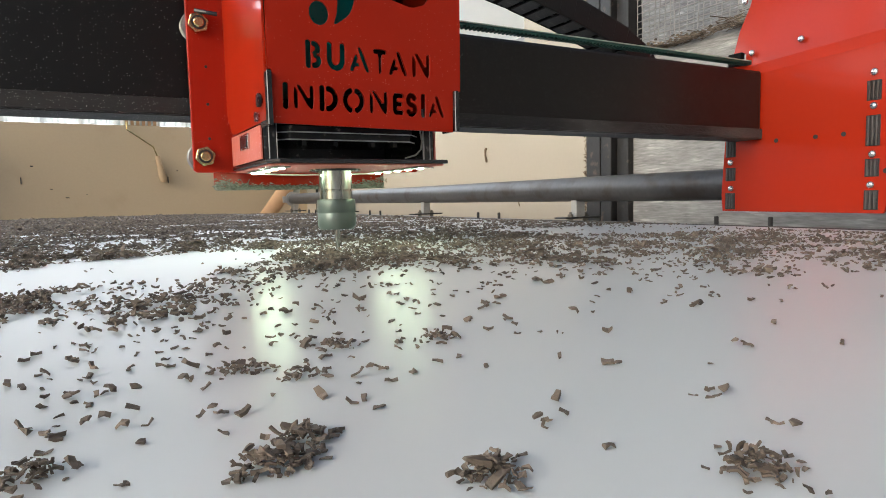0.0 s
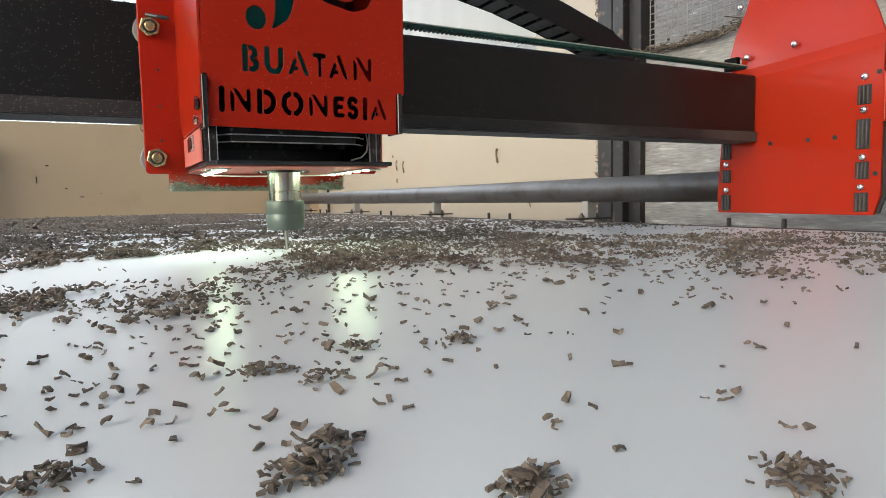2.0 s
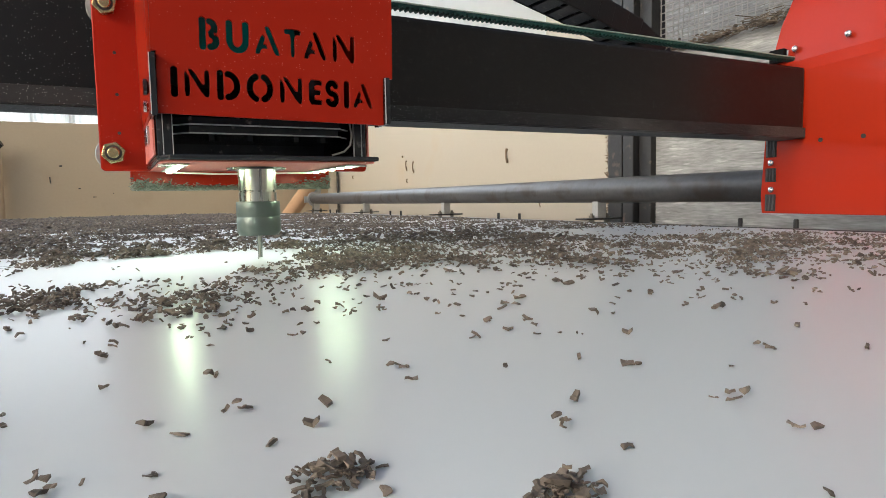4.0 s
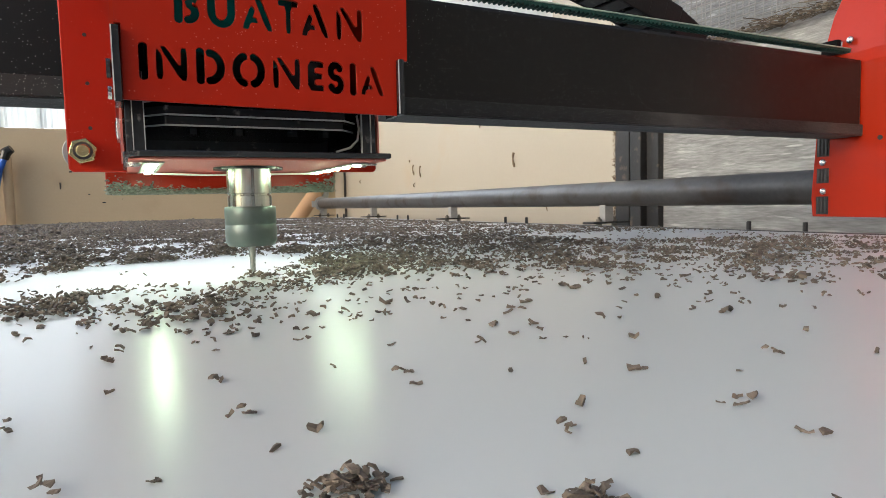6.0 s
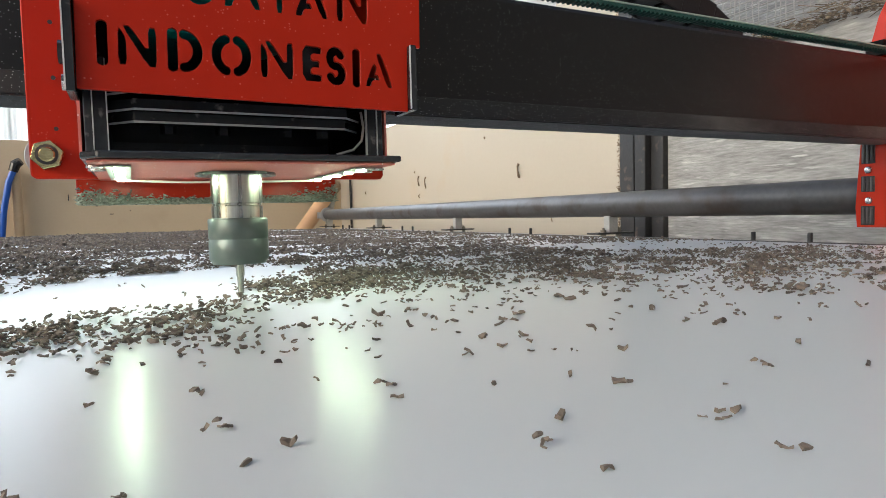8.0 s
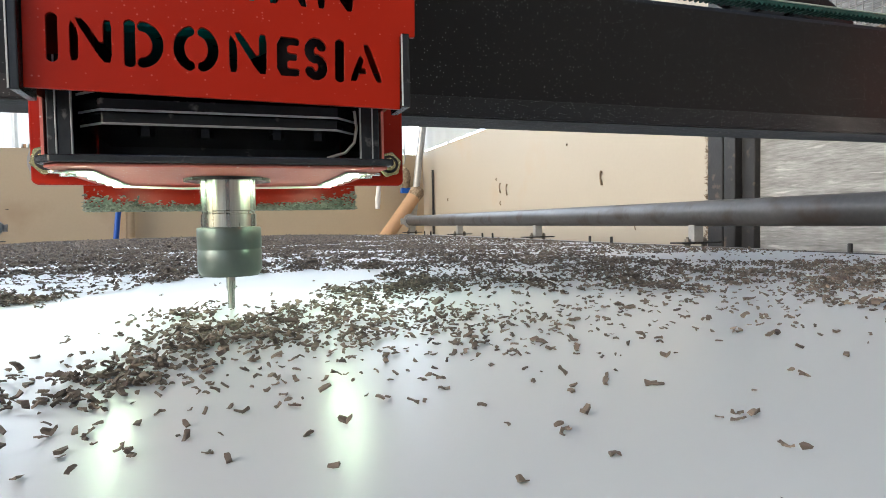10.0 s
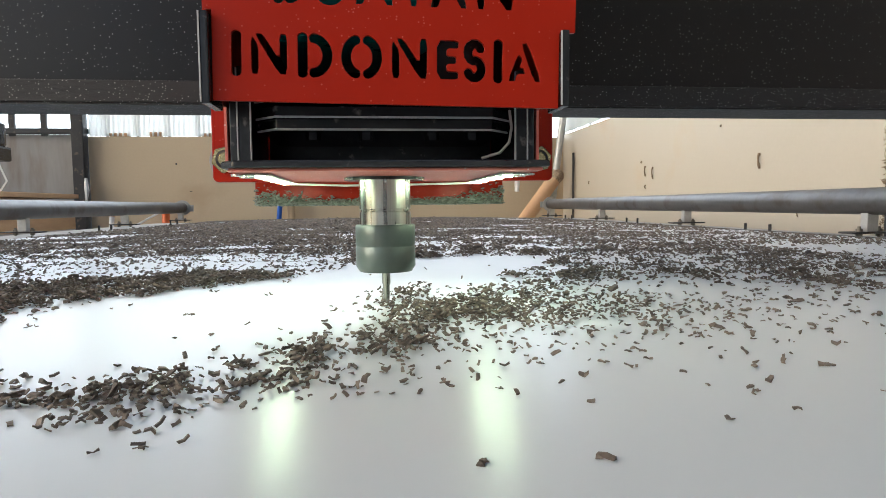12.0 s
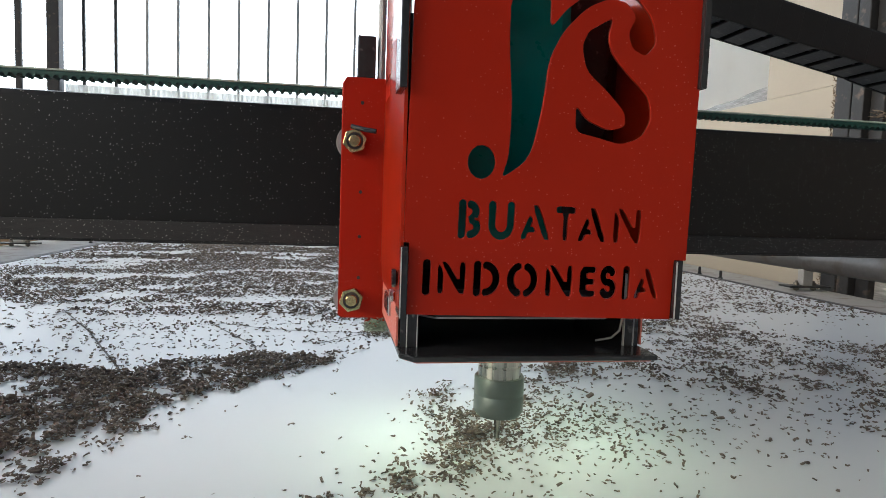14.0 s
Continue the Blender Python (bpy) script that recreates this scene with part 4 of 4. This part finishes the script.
def cover(x, y):
    """How thickly chips lie at a place, 0 to 1."""
    streak = smooth_noise(x, y, 5, 0.16, 0.06) * 0.55 + smooth_noise(x, y, 6, 0.05, 0.025) * 0.45
    patch = smooth_noise(x, y, 7, 0.03, 0.02)
    far_line = np.interp(x, [-0.7, -0.445, -0.364, -0.283, -0.06, 0.05, 0.2, 0.7], [1.0, 0.96, 0.905, 0.836, 0.832, 0.86, 0.80, 0.70])
    d = 0.85 * ramp(y, far_line - 0.006, far_line + 0.010) * (0.06 + 0.94 * ramp(streak, np.where(y > 1.1, 0.34, 0.40), np.where(y > 1.1, 0.50, 0.56)))
    d *= 1 - 0.72 * ramp(x, 0.18, 0.46)
    d *= 1 - 0.6 * ramp(x, -0.50, -0.62)
    band = 0.07 + 0.14 * ramp(patch, 0.55, 0.8)
    d = np.where((y < far_line) & (x < -0.03), band, d)
    near = np.interp(x, [-0.03, 0.06, 0.10, 0.20, 0.26, 0.36, 0.6], [0.70, 0.60, 0.575, 0.555, 0.475, 0.42, 0.40])
    mid = 0.006 + 0.022 * ramp(y, 0.43, 0.50) + 0.50 * ramp(y, near, near + 0.05) * (0.25 + 0.75 * ramp(patch, 0.25, 0.75)) * (1 - 0.6 * ramp(x, 0.42, 0.6))
    ridge = 0.62 * np.exp(-(away([(0.14, 0.70), (0.22, 0.63), (0.30, 0.58), (0.38, 0.56), (0.46, 0.60)], x, y) / 0.06) ** 2) * (0.25 + 0.75 * ramp(patch, 0.3, 0.6))
    d = np.where((y < far_line) & (x >= -0.03), np.maximum(mid, ridge), d)
    knot = smooth_noise(x, y, 8, 0.013, 0.010)
    d = np.where((x >= -0.03) & (y < 1.1), d * (0.25 + 1.6 * ramp(knot, 0.35, 0.75)), d)
    rag = smooth_noise(x, y, 9, 0.012, 0.010) - 0.5
    pile = inside(PILE, x + 0.022 * rag, y + 0.020 * (smooth_noise(x, y, 10, 0.010, 0.012) - 0.5))
    low = ramp(0.52 + 0.3 * (x + 0.25), y, y + 0.10) * 0.20
    holes = 0.5 * patch + 0.5 * knot
    d = np.where(pile, 0.14 + 0.86 * ramp(holes, 0.34 + low, 0.50 + low), d)
    edge = away(PILE + PILE[:1], x, y)
    d = np.where(pile & (edge < 0.014), d * (0.25 + 54 * edge), d)
    d = np.where(inside(CLEAR_DISC, x, y), 0.003, d)
    d = np.where(np.hypot((x + 0.349) / 0.030, (y - 0.777) / 0.028) < 1, 0.01, d)
    for path in LINES:
        d = np.maximum(d, 0.45 * np.exp(-(away(path, x, y) / 0.003) ** 2))
    d = np.where((y < 0.46) & (x > -0.02), np.minimum(d, 0.008 + 0.2 * ramp(y, 0.425, 0.475)), d)
    d = np.where(y < 0.425, np.minimum(d, np.where(x < -0.14, 0.3, 0.004)), d)
    clot = smooth_noise(x, y, 12, 0.011, 0.008)
    d = np.maximum(d, 0.62 * np.exp(-(away(STRIP, x, y) / 0.016) ** 2) * ramp(clot, 0.40, 0.66) * ramp(y, 0.395, 0.42))
    d = np.where(np.hypot(x + 0.02, y - 0.27) < 0.12, np.minimum(d, 0.006), d)
    return np.clip(d, 0, 1)


def strew(name, label, x0, x1, y0, y1, per_m2, size, fine, seed, heap=0.0, most=0.0):
    g = np.random.default_rng(seed)
    n = int(per_m2 * (x1 - x0) * (y1 - y0))
    x, y = g.uniform(x0, x1, n), g.uniform(y0, y1, n)
    c = cover(x, y)
    c = np.where(c < most, 0, c)
    keep = g.random(n) < c
    x, y, c = x[keep], y[keep], c[keep]
    s = g.lognormal(math.log(size), 0.30, len(x))
    lift = g.random(len(x)) ** 1.5 * heap * np.maximum(0, c - 0.25)
    if fine:
        twin = g.random(len(x)) < 0.45
        n = int(twin.sum())
        x, y = np.concatenate([x, x[twin] + g.normal(0, 0.0008, n)]), np.concatenate([y, y[twin] + g.normal(0, 0.0008, n)])
        s, lift = np.concatenate([s, s[twin] * g.uniform(0.45, 0.8, n)]), np.concatenate([lift, lift[twin] + g.uniform(0, 0.0006, n)])
    return tagged(chip_mesh(name, np.stack([x, y], -1), s, lift, seed, fine, True), label, "chips", kind="stuff")


strew("near_chips", "grey-brown plastic cutting chips strewn on the white sheet", -0.55, 0.65, 0.20, 0.86, 150000, 0.0022, True, 11, 0.004)
strew("middle_chips", "brown cutting chips lying thickly on the sheet", -0.63, 0.695, 0.86, 1.45, 88000, 0.0028, False, 12, 0.003)
strew("far_chips", "brown cutting chips covering the far sheet", -0.63, 0.695, 1.45, 2.83, 60000, 0.0038, False, 13, 0.002)
strew("heaped_chips", "dense heap of grey-brown chips swept up by the cutter", -0.5, 0.15, 0.42, 0.84, 240000, 0.0022, True, 15, 0.006, 0.5)
g = np.random.default_rng(55)
variants = []
for k in range(9):
    few = 1 if k < 5 else 4
    ob = chip_mesh("loose_chip", g.normal(0, 0.0012 * (few > 1), (few, 2)), g.uniform(0.0017, 0.0025, few) * (1 if few == 1 else 0.75), g.uniform(0, 0.0012, few) * (few > 1), 200 + k, block=True)
    tagged(ob, "single brown chip lying on the bare sheet" if few == 1 else "tiny knot of brown chips on the bare sheet", "chip", "loose chips on the bare sheet")
    variants.append(ob)
places = [(0.158, 0.476), (0.172, 0.422), (0.077, 0.386), (0.085, 0.430), (0.084, 0.406), (0.106, 0.392), (0.110, 0.394), (0.074, 0.398), (0.103, 0.379), (0.125, 0.406), (0.031, 0.432), (0.004, 0.415), (-0.017, 0.410), (-0.058, 0.391), (0.141, 0.503), (0.20, 0.46), (0.130, 0.44)]
places += [(g.uniform(-0.02, 0.26), 0.40 + 0.16 * g.random() ** 0.8) for k in range(42)]
places += [(g.uniform(-0.15, 0.0), g.uniform(0.47, 0.64)) for k in range(8)]
for k, (x, y) in enumerate(places):
    m = pose(x, y, float(surf(x, y)), 0, 0, g.uniform(0, 360))
    if k < 9:
        variants[k].matrix_basis = m
    else:
        copy_thing(variants[(k * 7) % 9], m)
bm = bmesh.new()
for path in LINES:
    pts = [Vector((*p, 0)) for p in path]
    rows = []
    for k, p in enumerate(pts):
        d = (pts[min(k + 1, len(pts) - 1)] - pts[max(k - 1, 0)]).normalized()
        nrm = Vector((-d.y, d.x, 0)) * 0.0008
        up = Vector((0, 0, 0.0003 + float(surf(p.x, p.y))))
        rows.append((bm.verts.new(p + nrm + up), bm.verts.new(p - nrm + up)))
    for a, c in zip(rows, rows[1:]):
        bm.faces.new((a[0], a[1], c[1], c[0]))
part("cut_line", bm, DARKST, sheet, "dark lines cut into the sheet")


def bank(name, label, centre, spread, count, seed, size=0.0019, heap=0.0008):
    """A loose bank of chips round its own origin."""
    g = np.random.default_rng(seed)
    p = g.normal(0, 1, (count, 2)) * np.array(spread)
    r = np.hypot(p[:, 0] / spread[0], p[:, 1] / spread[1])
    lift = g.random(count) * heap * np.exp(-r)
    ob = chip_mesh(name, p, g.lognormal(math.log(size), 0.28, count), lift, seed)
    ob.location = (*centre, float(surf(*centre)))
    return tagged(ob, label, "chips", kind="stuff")


def swath(name, label, path, width, count, seed, size=0.0020):
    """A ragged swath of chips along a path on the sheet, its origin at the world's."""
    g = np.random.default_rng(seed)
    pts, out = np.array(path), []
    seg = np.hypot(*np.diff(pts, axis=0).T)
    cum = np.concatenate([[0], np.cumsum(seg)])
    while len(out) < count:
        a = g.random() * cum[-1]
        p = np.array([np.interp(a, cum, pts[:, 0]), np.interp(a, cum, pts[:, 1])]) + g.normal(0, width, 2)
        if smooth_noise(p[:1], p[1:], 12, 0.011, 0.008)[0] > 0.32 + 0.3 * g.random():
            out.append(p)
    ob = chip_mesh(name, np.array(out), g.lognormal(math.log(size), 0.28, count), g.random(count) ** 2 * 0.0025, seed, True, True)
    return tagged(ob, label, "chips", kind="stuff")


# swaths that the cutter throws forward: path, width, count, way they come, when
SWATHS = []
for k, (path, w, n, dx, dy, begin, end) in enumerate([
        (STRIP2[:3], 0.011, 285, -0.004, 0.118, 7.2, 9.3), (STRIP2[2:], 0.011, 285, 0.008, 0.022, 7.2, 9.3), ([(-0.12, 0.415), (-0.08, 0.405), (-0.04, 0.425)], 0.011, 225, 0.030, 0.195, 7.2, 9.3), (TRAIL, 0.006, 225, 0.12, 0.12, 7.2, 9.3), (TRAIL2[2:], 0.012, 285, 0.10, 0.13, 7.2, 9.3), (TRAIL2[:3], 0.010, 225, 0.07, 0.05, 3.2, 5.2)]):
    SWATHS.append((swath("chip_swath", "swath of fresh chips thrown forward by the cutter", path, w, n, 300 + k), (dx, dy), (begin, end)))
DRIFTS = []
for k, (cx, cy, sx, sy, n, ex, ey, begin, end) in enumerate([
        (0.018, 0.575, 0.012, 0.014, 70, 0.004, 0.512, 5.0, 12.5), (0.150, 0.690, 0.012, 0.012, 110, 0.016, 0.505, 9.5, 12.8), (0.165, 0.720, 0.010, 0.012, 80, 0.000, 0.545, 8.0, 12.0),
        (-0.010, 0.590, 0.014, 0.014, 50, -0.006, 0.470, 5.0, 11.0), (0.180, 0.740, 0.022, 0.022, 200, 0.078, 0.545, 7.2, 9.4), (0.075, 0.560, 0.026, 0.018, 40, 0.058, 0.500, 3.0, 9.4),
        (0.220, 0.740, 0.045, 0.026, 130, 0.045, 0.500, 7.2, 9.4), (0.250, 0.750, 0.050, 0.024, 190, 0.130, 0.500, 7.2, 9.6), (0.260, 0.720, 0.060, 0.022, 90, 0.040, 0.452, 7.2, 9.4),
        (-0.200, 0.350, 0.042, 0.010, 170, -0.080, 0.420, 7.2, 9.6), (-0.020, 0.600, 0.012, 0.012, 80, 0.006, 0.480, 7.2, 9.3), (0.145, 0.685, 0.013, 0.016, 150, 0.018, 0.506, 9.4, 12.6)]):
    DRIFTS.append((bank("chip_drift", "loose drift of chips blown along the sheet", (cx, cy), (sx, sy), n, 40 + k), (cx, cy), (ex, ey), (begin, end)))
CLUMPS = []
for k, (cx, cy, s, n) in enumerate([(0.0345, 0.406, 0.0050, 34), (0.0585, 0.388, 0.0045, 26), (0.088, 0.371, 0.0050, 24), (0.041, 0.412, 0.0040, 20), (0.041, 0.458, 0.0050, 16), (0.006, 0.420, 0.0045, 18), (0.051, 0.446, 0.005, 10), (0.022, 0.480, 0.024, 60), (0.005, 0.440, 0.018, 34), (0.045, 0.435, 0.020, 14), (0.075, 0.475, 0.017, 34), (0.090, 0.460, 0.004, 12), (0.066, 0.466, 0.004, 12)]):
    CLUMPS.append((bank("chip_clump", "small tangled clump of chips on the bare sheet", (cx, cy), (s * 0.6 if s < 0.01 else s, s * 0.5 if s < 0.01 else s), n * (3 if s < 0.01 else 1), 70 + k, 0.0014 if s < 0.01 else 0.0019, 0.004 if s < 0.01 else 0.0), (cx, cy)))
g = np.random.default_rng(90)
n = 5200
px = g.uniform(-0.0715, 0.0718, n)
crust = chip_mesh("chip_crust", np.stack([px, 0.0668 + g.normal(0, 0.0012, n)], -1), g.lognormal(math.log(0.0015), 0.35, n), 0.0450 + np.abs(g.normal(0, 0.0030, n)) * (0.45 + 1.1 * (np.abs(px) / 0.07) ** 3), 91)
crust.data.materials[0] = CRUST
crust.parent = head
tagged(crust, "crust of chips stuck along the lower bar", kind="stuff")


# ---- clutter along the walls ----
def leaning_pole(name, a, b, r, mat, label, cat):
    th = part(name, pipe([a, b], r, 16), mat, smooth=True)
    return tagged(th, label, cat)


roll = empty("cardboard_tube", (0, 0, 0))
tagged(roll, "brown cardboard tube with torn paper end leaning in the corner", "cardboard tube")
part("tube", pipe([(0.66, 3.42, -0.20), (0.975, 3.52, 0.185)], 0.036, 24), CARD, roll, smooth=True)
part("torn_end", pipe([(0.962, 3.516, 0.17), (0.985, 3.523, 0.198), (1.0, 3.528, 0.215)], [0.037, 0.041, 0.03], 11), NEST, roll, "speckled torn paper end")
leaning_pole("grey_pipe", (0.86, 3.52, -0.70), (1.045, 3.52, 0.72), 0.019, GALV, "grey plastic pipe leaning in the corner", "pipe")
leaning_pole("thin_rod", (1.066, 3.50, -0.70), (1.068, 3.50, 0.315), 0.006, DARKST, "thin dark rod standing against the cream wall", "rod")
leaning_pole("tan_pipe", (-0.43, 3.68, -0.70), (-0.43, 3.68, 0.285), 0.020, TAN, "tan painted pipe against the board wall", "pipe")
hose = empty("blue_hose")
tagged(hose, "blue air hose with dark fitting hanging on the wall", "hose")
part("hose", pipe([(-0.52, 3.66, -0.60), (-0.50, 3.65, -0.10), (-0.478, 3.65, 0.10), (-0.455, 3.655, 0.225), (-0.435, 3.66, 0.275)], 0.013, 12), BLUE, hose, smooth=True)
part("fitting", pipe([(-0.437, 3.66, 0.272), (-0.425, 3.66, 0.305), (-0.405, 3.655, 0.318)], [0.018, 0.022, 0.018], 12), ACRYL, hose, "dark metal fitting")


def paint_roller(at, turn, nap=True):
    th = empty("paint_roller", at)
    tagged(th, "used paint roller hanging on a nail", "paint roller")
    part("frame", pipe([(0, 0, 0.0), (0.0, 0, -0.035), (0.11, 0, -0.115), (0.128, 0, -0.165)], 0.0035, 8), BRASS if not nap else GALV, th)
    part("handle", pipe([(0.126, 0, -0.16), (0.132, 0, -0.20), (0.145, 0, -0.26), (0.150, 0, -0.285)], [0.011, 0.012, 0.019, 0.014], 14), FLEECE if nap else TAN, th, "worn wooden handle", smooth=True)
    if nap:
        part("sleeve", pipe([(-0.09, 0, 0.0), (0.04, 0, 0.01)], 0.03, 18), FLEECE, th, "matted yellow roller sleeve", smooth=True)
    th.rotation_euler = (0, 0, turn)
    return th


paint_roller((0.205, YB - 0.02, 0.43), 0.0, nap=False)
sleeve = empty("paint_roller", (0.0, YB - 0.05, 0.0))
tagged(sleeve, "old paint roller with matted nap hung on the beige board", "paint roller")
part("sleeve", turned([(0.012, 0.0), (0.026, 0.004), (0.029, 0.03), (0.028, 0.08), (0.029, 0.12), (0.025, 0.132), (0.012, 0.134)], 18, (0.795, 0, 0.435), "x"), FLEECE, sleeve, "matted yellow roller sleeve", smooth=True)
part("frame", pipe([(0.925, 0, 0.437), (0.955, 0, 0.44), (0.962, 0, 0.40), (0.955, 0, 0.365), (0.86, 0, 0.305), (0.81, 0, 0.27)], 0.004, 8), GALV, sleeve)
part("handle", pipe([(0.812, 0, 0.275), (0.808, 0, 0.23), (0.802, 0, 0.16), (0.800, 0, 0.115)], [0.010, 0.012, 0.015, 0.012], 12), WHITE, sleeve, "paint-smeared handle", smooth=True)
bag = part("cloth_bag", turned([(0.01, -0.05), (0.028, -0.03), (0.034, 0.02), (0.026, 0.06), (0.012, 0.075)], 14, (0.958, YB - 0.05, 0.265)), NEST, smooth=True)
tagged(bag, "small speckled cloth bundle hung in the corner", "bundle")
bm = box((0.935, YB - 0.07, 0.20), (0.985, YB - 0.03, 0.23), 0.004)
tagged(part("blue_box", bm, BLUE), "small blue plastic box on the wall", "box")
bm = bmesh.new()
leaning_pole("white_stick", (-1.33, 3.55, -0.5), (-1.345, 3.69, 0.0), 0.012, WHITE, "white plastic stick leaning by the post", "stick")
leaning_pole("white_rod", (-1.18, 3.5, -0.05), (-0.99, 3.6, 0.07), 0.005, WHITE, "thin white plastic rod near the rail end", "rod")
leaning_pole("orange_stick", (-1.03, 3.55, -0.4), (-1.055, 3.62, 0.03), 0.020, ORANGE, "orange plastic handle by the wall", "handle")
crate = empty("wooden_crate", (-1.62, 2.95, -0.74))
tagged(crate, "raw wooden crate beside the bed", "crate")
for k in range(6):
    part("board", box((-0.25, -0.3, 0.02 + k * 0.135), (0.27, -0.28, 0.145 + k * 0.135), 0.003), WOOD, crate)
    part("board", box((0.271, -0.3, 0.02 + k * 0.135), (0.29, 0.3, 0.145 + k * 0.135), 0.003), WOOD, crate)
part("lid", box((-0.27, -0.32, 0.83), (0.30, 0.32, 0.85), 0.003), WOOD, crate)
bm = turned([(0.05, 0), (0.055, 0.01), (0.055, 0.09), (0.04, 0.10)], 20, (-1.72, 2.75, 0.30))
box((-1.775, 2.70, 0.24), (-1.665, 2.80, 0.30), 0.01, bm)
lamp = part("black_lantern", bm, ACRYL)
lamp.location = (0.19, 0.25, 0.0)
tagged(lamp, "black work lantern hanging by the gate", "lantern")
part("hook", pipe([(-1.72, 2.75, 0.40), (-1.70, 2.75, 0.55), (-1.73, 2.80, 1.2), (-1.74, 2.83, 2.6)], 0.004, 8), WIRE, lamp)
part("loop", pipe([(-1.70, 2.75, 0.25), (-1.66, 2.74, 0.16), (-1.70, 2.74, 0.10), (-1.76, 2.74, 0.09)], 0.004, 8), WHITE, lamp)

# nails, marks and scraps
MARKS = [("x", 1.914, 0.159, 0.010, 0.042), ("x", 2.645, 0.170, 0.008, 0.040), ("x", 2.580, 0.160, 0.008, 0.045), ("x", 2.642, 0.108, 0.006, 0.014), ("x", 2.11, 0.281, 0.005, 0.006), ("x", 3.285, 0.148, 0.006, 0.014), ("x", 2.68, 0.208, 0.006, 0.006), ("x", 1.75, 0.02, 0.004, 0.03)]
for ax, y, z, w, h in MARKS:
    b = pipe([(XW - 0.002, y + w * 0.2, z + h / 2), (XW - 0.006, y + w * 0.1, z + h * 0.3), (XW - 0.007, y, z), (XW - 0.005, y - w * 0.15, z - h * 0.3), (XW - 0.003, y - w * 0.1, z - h / 2)], [w * 0.4, w * 0.3, w * 0.25, w * 0.4, w * 0.3], 7)
    tagged(part("wall_nail", b, DUSTB), "bent rusty nail in the cream board", "nail", "nails in the boards")
for x, z, w, h in [(-0.19, 0.22, 0.012, 0.006), (-0.235, 0.155, 0.004, 0.03), (0.375, 0.155, 0.004, 0.03), (-0.12, 0.115, 0.010, 0.004), (-0.06, 0.075, 0.016, 0.004), (0.42, 0.20, 0.006, 0.006), (-1.02, 0.275, 0.008, 0.008), (0.02, 0.09, 0.004, 0.004), (-0.95, 0.13, 0.012, 0.003)]:
    b = box((x - w / 2, YB - 0.006, z - h / 2), (x + w / 2, YB - 0.0005, z + h / 2), min(w, h) * 0.3)
    tagged(part("wall_nail", b, DARKST), "small dark nail in the beige board", "nail", "nails in the boards")
for k, (x, w) in enumerate([(-1.30, 0.10), (-1.12, 0.06), (-0.86, 0.05), (0.27, 0.16)]):
    b = box((x - w / 2, YB + 0.002, 0.4185), (x + w / 2, YB + 0.026, 0.436 + 0.006 * (k % 2)), 0.002)
    tagged(part("wood_scrap", b, WOOD), "scrap of wood lying on the wall edge", "wood scrap", "scraps on the wall edge")
b = pipe([(-1.452, YB - 0.052, 0.20), (-1.448, YB - 0.056, 0.14), (-1.453, YB - 0.054, 0.08), (-1.444, YB - 0.058, 0.02)], [0.007, 0.012, 0.005, 0.004], 7)
tagged(part("tape_scrap", b, WHITE), "torn white tape on the post", "tape")


# ---- what moves ----
HEAD = [(0, 0.1738, 0.7667), (0.5, 0.1640, 0.7598), (1, 0.1548, 0.7725), (1.5, 0.1445, 0.7823), (2, 0.1350, 0.7934), (2.5, 0.1231, 0.7820), (3, 0.1125, 0.7708), (4.2, 0.0950, 0.7390),
        (5.5, 0.0796, 0.7045), (6, 0.0784, 0.6878), (6.5, 0.0783, 0.6723), (7, 0.0787, 0.6555), (8.2, 0.0620, 0.6400), (9.5, 0.0343, 0.6247), (10, 0.0214, 0.6071), (10.5, 0.0128, 0.5932),
        (11, 0.0054, 0.5821), (11.5, -0.0024, 0.5719), (12, -0.0068, 0.5625), (12.5, 0.0001, 0.5493), (13, 0.0079, 0.5331), (13.5, 0.0163, 0.5214), (14, 0.0253, 0.5083)]


def motions():
    walk(head, [(t, pose(x, y, 0)) for t, x, y in HEAD])
    walk(gantry, [(t, pose(0, y, 0)) for t, x, y in HEAD])
    walk(chain, [(t, pose(0.5 * (x - 0.1768), y, 0)) for t, x, y in HEAD])
    for ob, (cx, cy), (ex, ey), (begin, end) in DRIFTS:
        share = [(0, 0.0), (begin, 0.0), (0.5 * (begin + end), 0.5), (end, 1.0), (14.0, 1.0)]
        walk(ob, [(t, pose(cx + (ex - cx) * s, cy + (ey - cy) * s, 0)) for t, s in share])
    for ob, (dx, dy), (begin, end) in SWATHS:
        walk(ob, [(0, pose(dx, dy, 0)), (begin, pose(dx, dy, 0)), (0.5 * (begin + end), pose(0.5 * dx, 0.5 * dy, 0)), (end, pose(0, 0, 0)), (14.0, pose(0, 0, 0))])
    for k, (ob, (cx, cy)) in enumerate(CLUMPS):
        away_x, away_y = cx - 0.09 - 0.01 * k, cy - 0.16
        stay, gone = (7.2, 9.3) if k < 2 else (3.2, 5.2)
        walk(ob, [(0, pose(cx, cy, 0)), (1.5, pose(cx + 0.001, cy - 0.003, 0, 0, 0, 6)), (3.0, pose(cx + 0.002, cy - 0.007, 0, 0, 0, 12)), (stay, pose(cx + 0.003, cy - 0.017, 0, 0, 0, 16)),
                  (gone, pose(away_x, away_y, 0, 0, 0, 40)), (14.0, pose(away_x, away_y, 0, 0, 0, 40))])


motions()
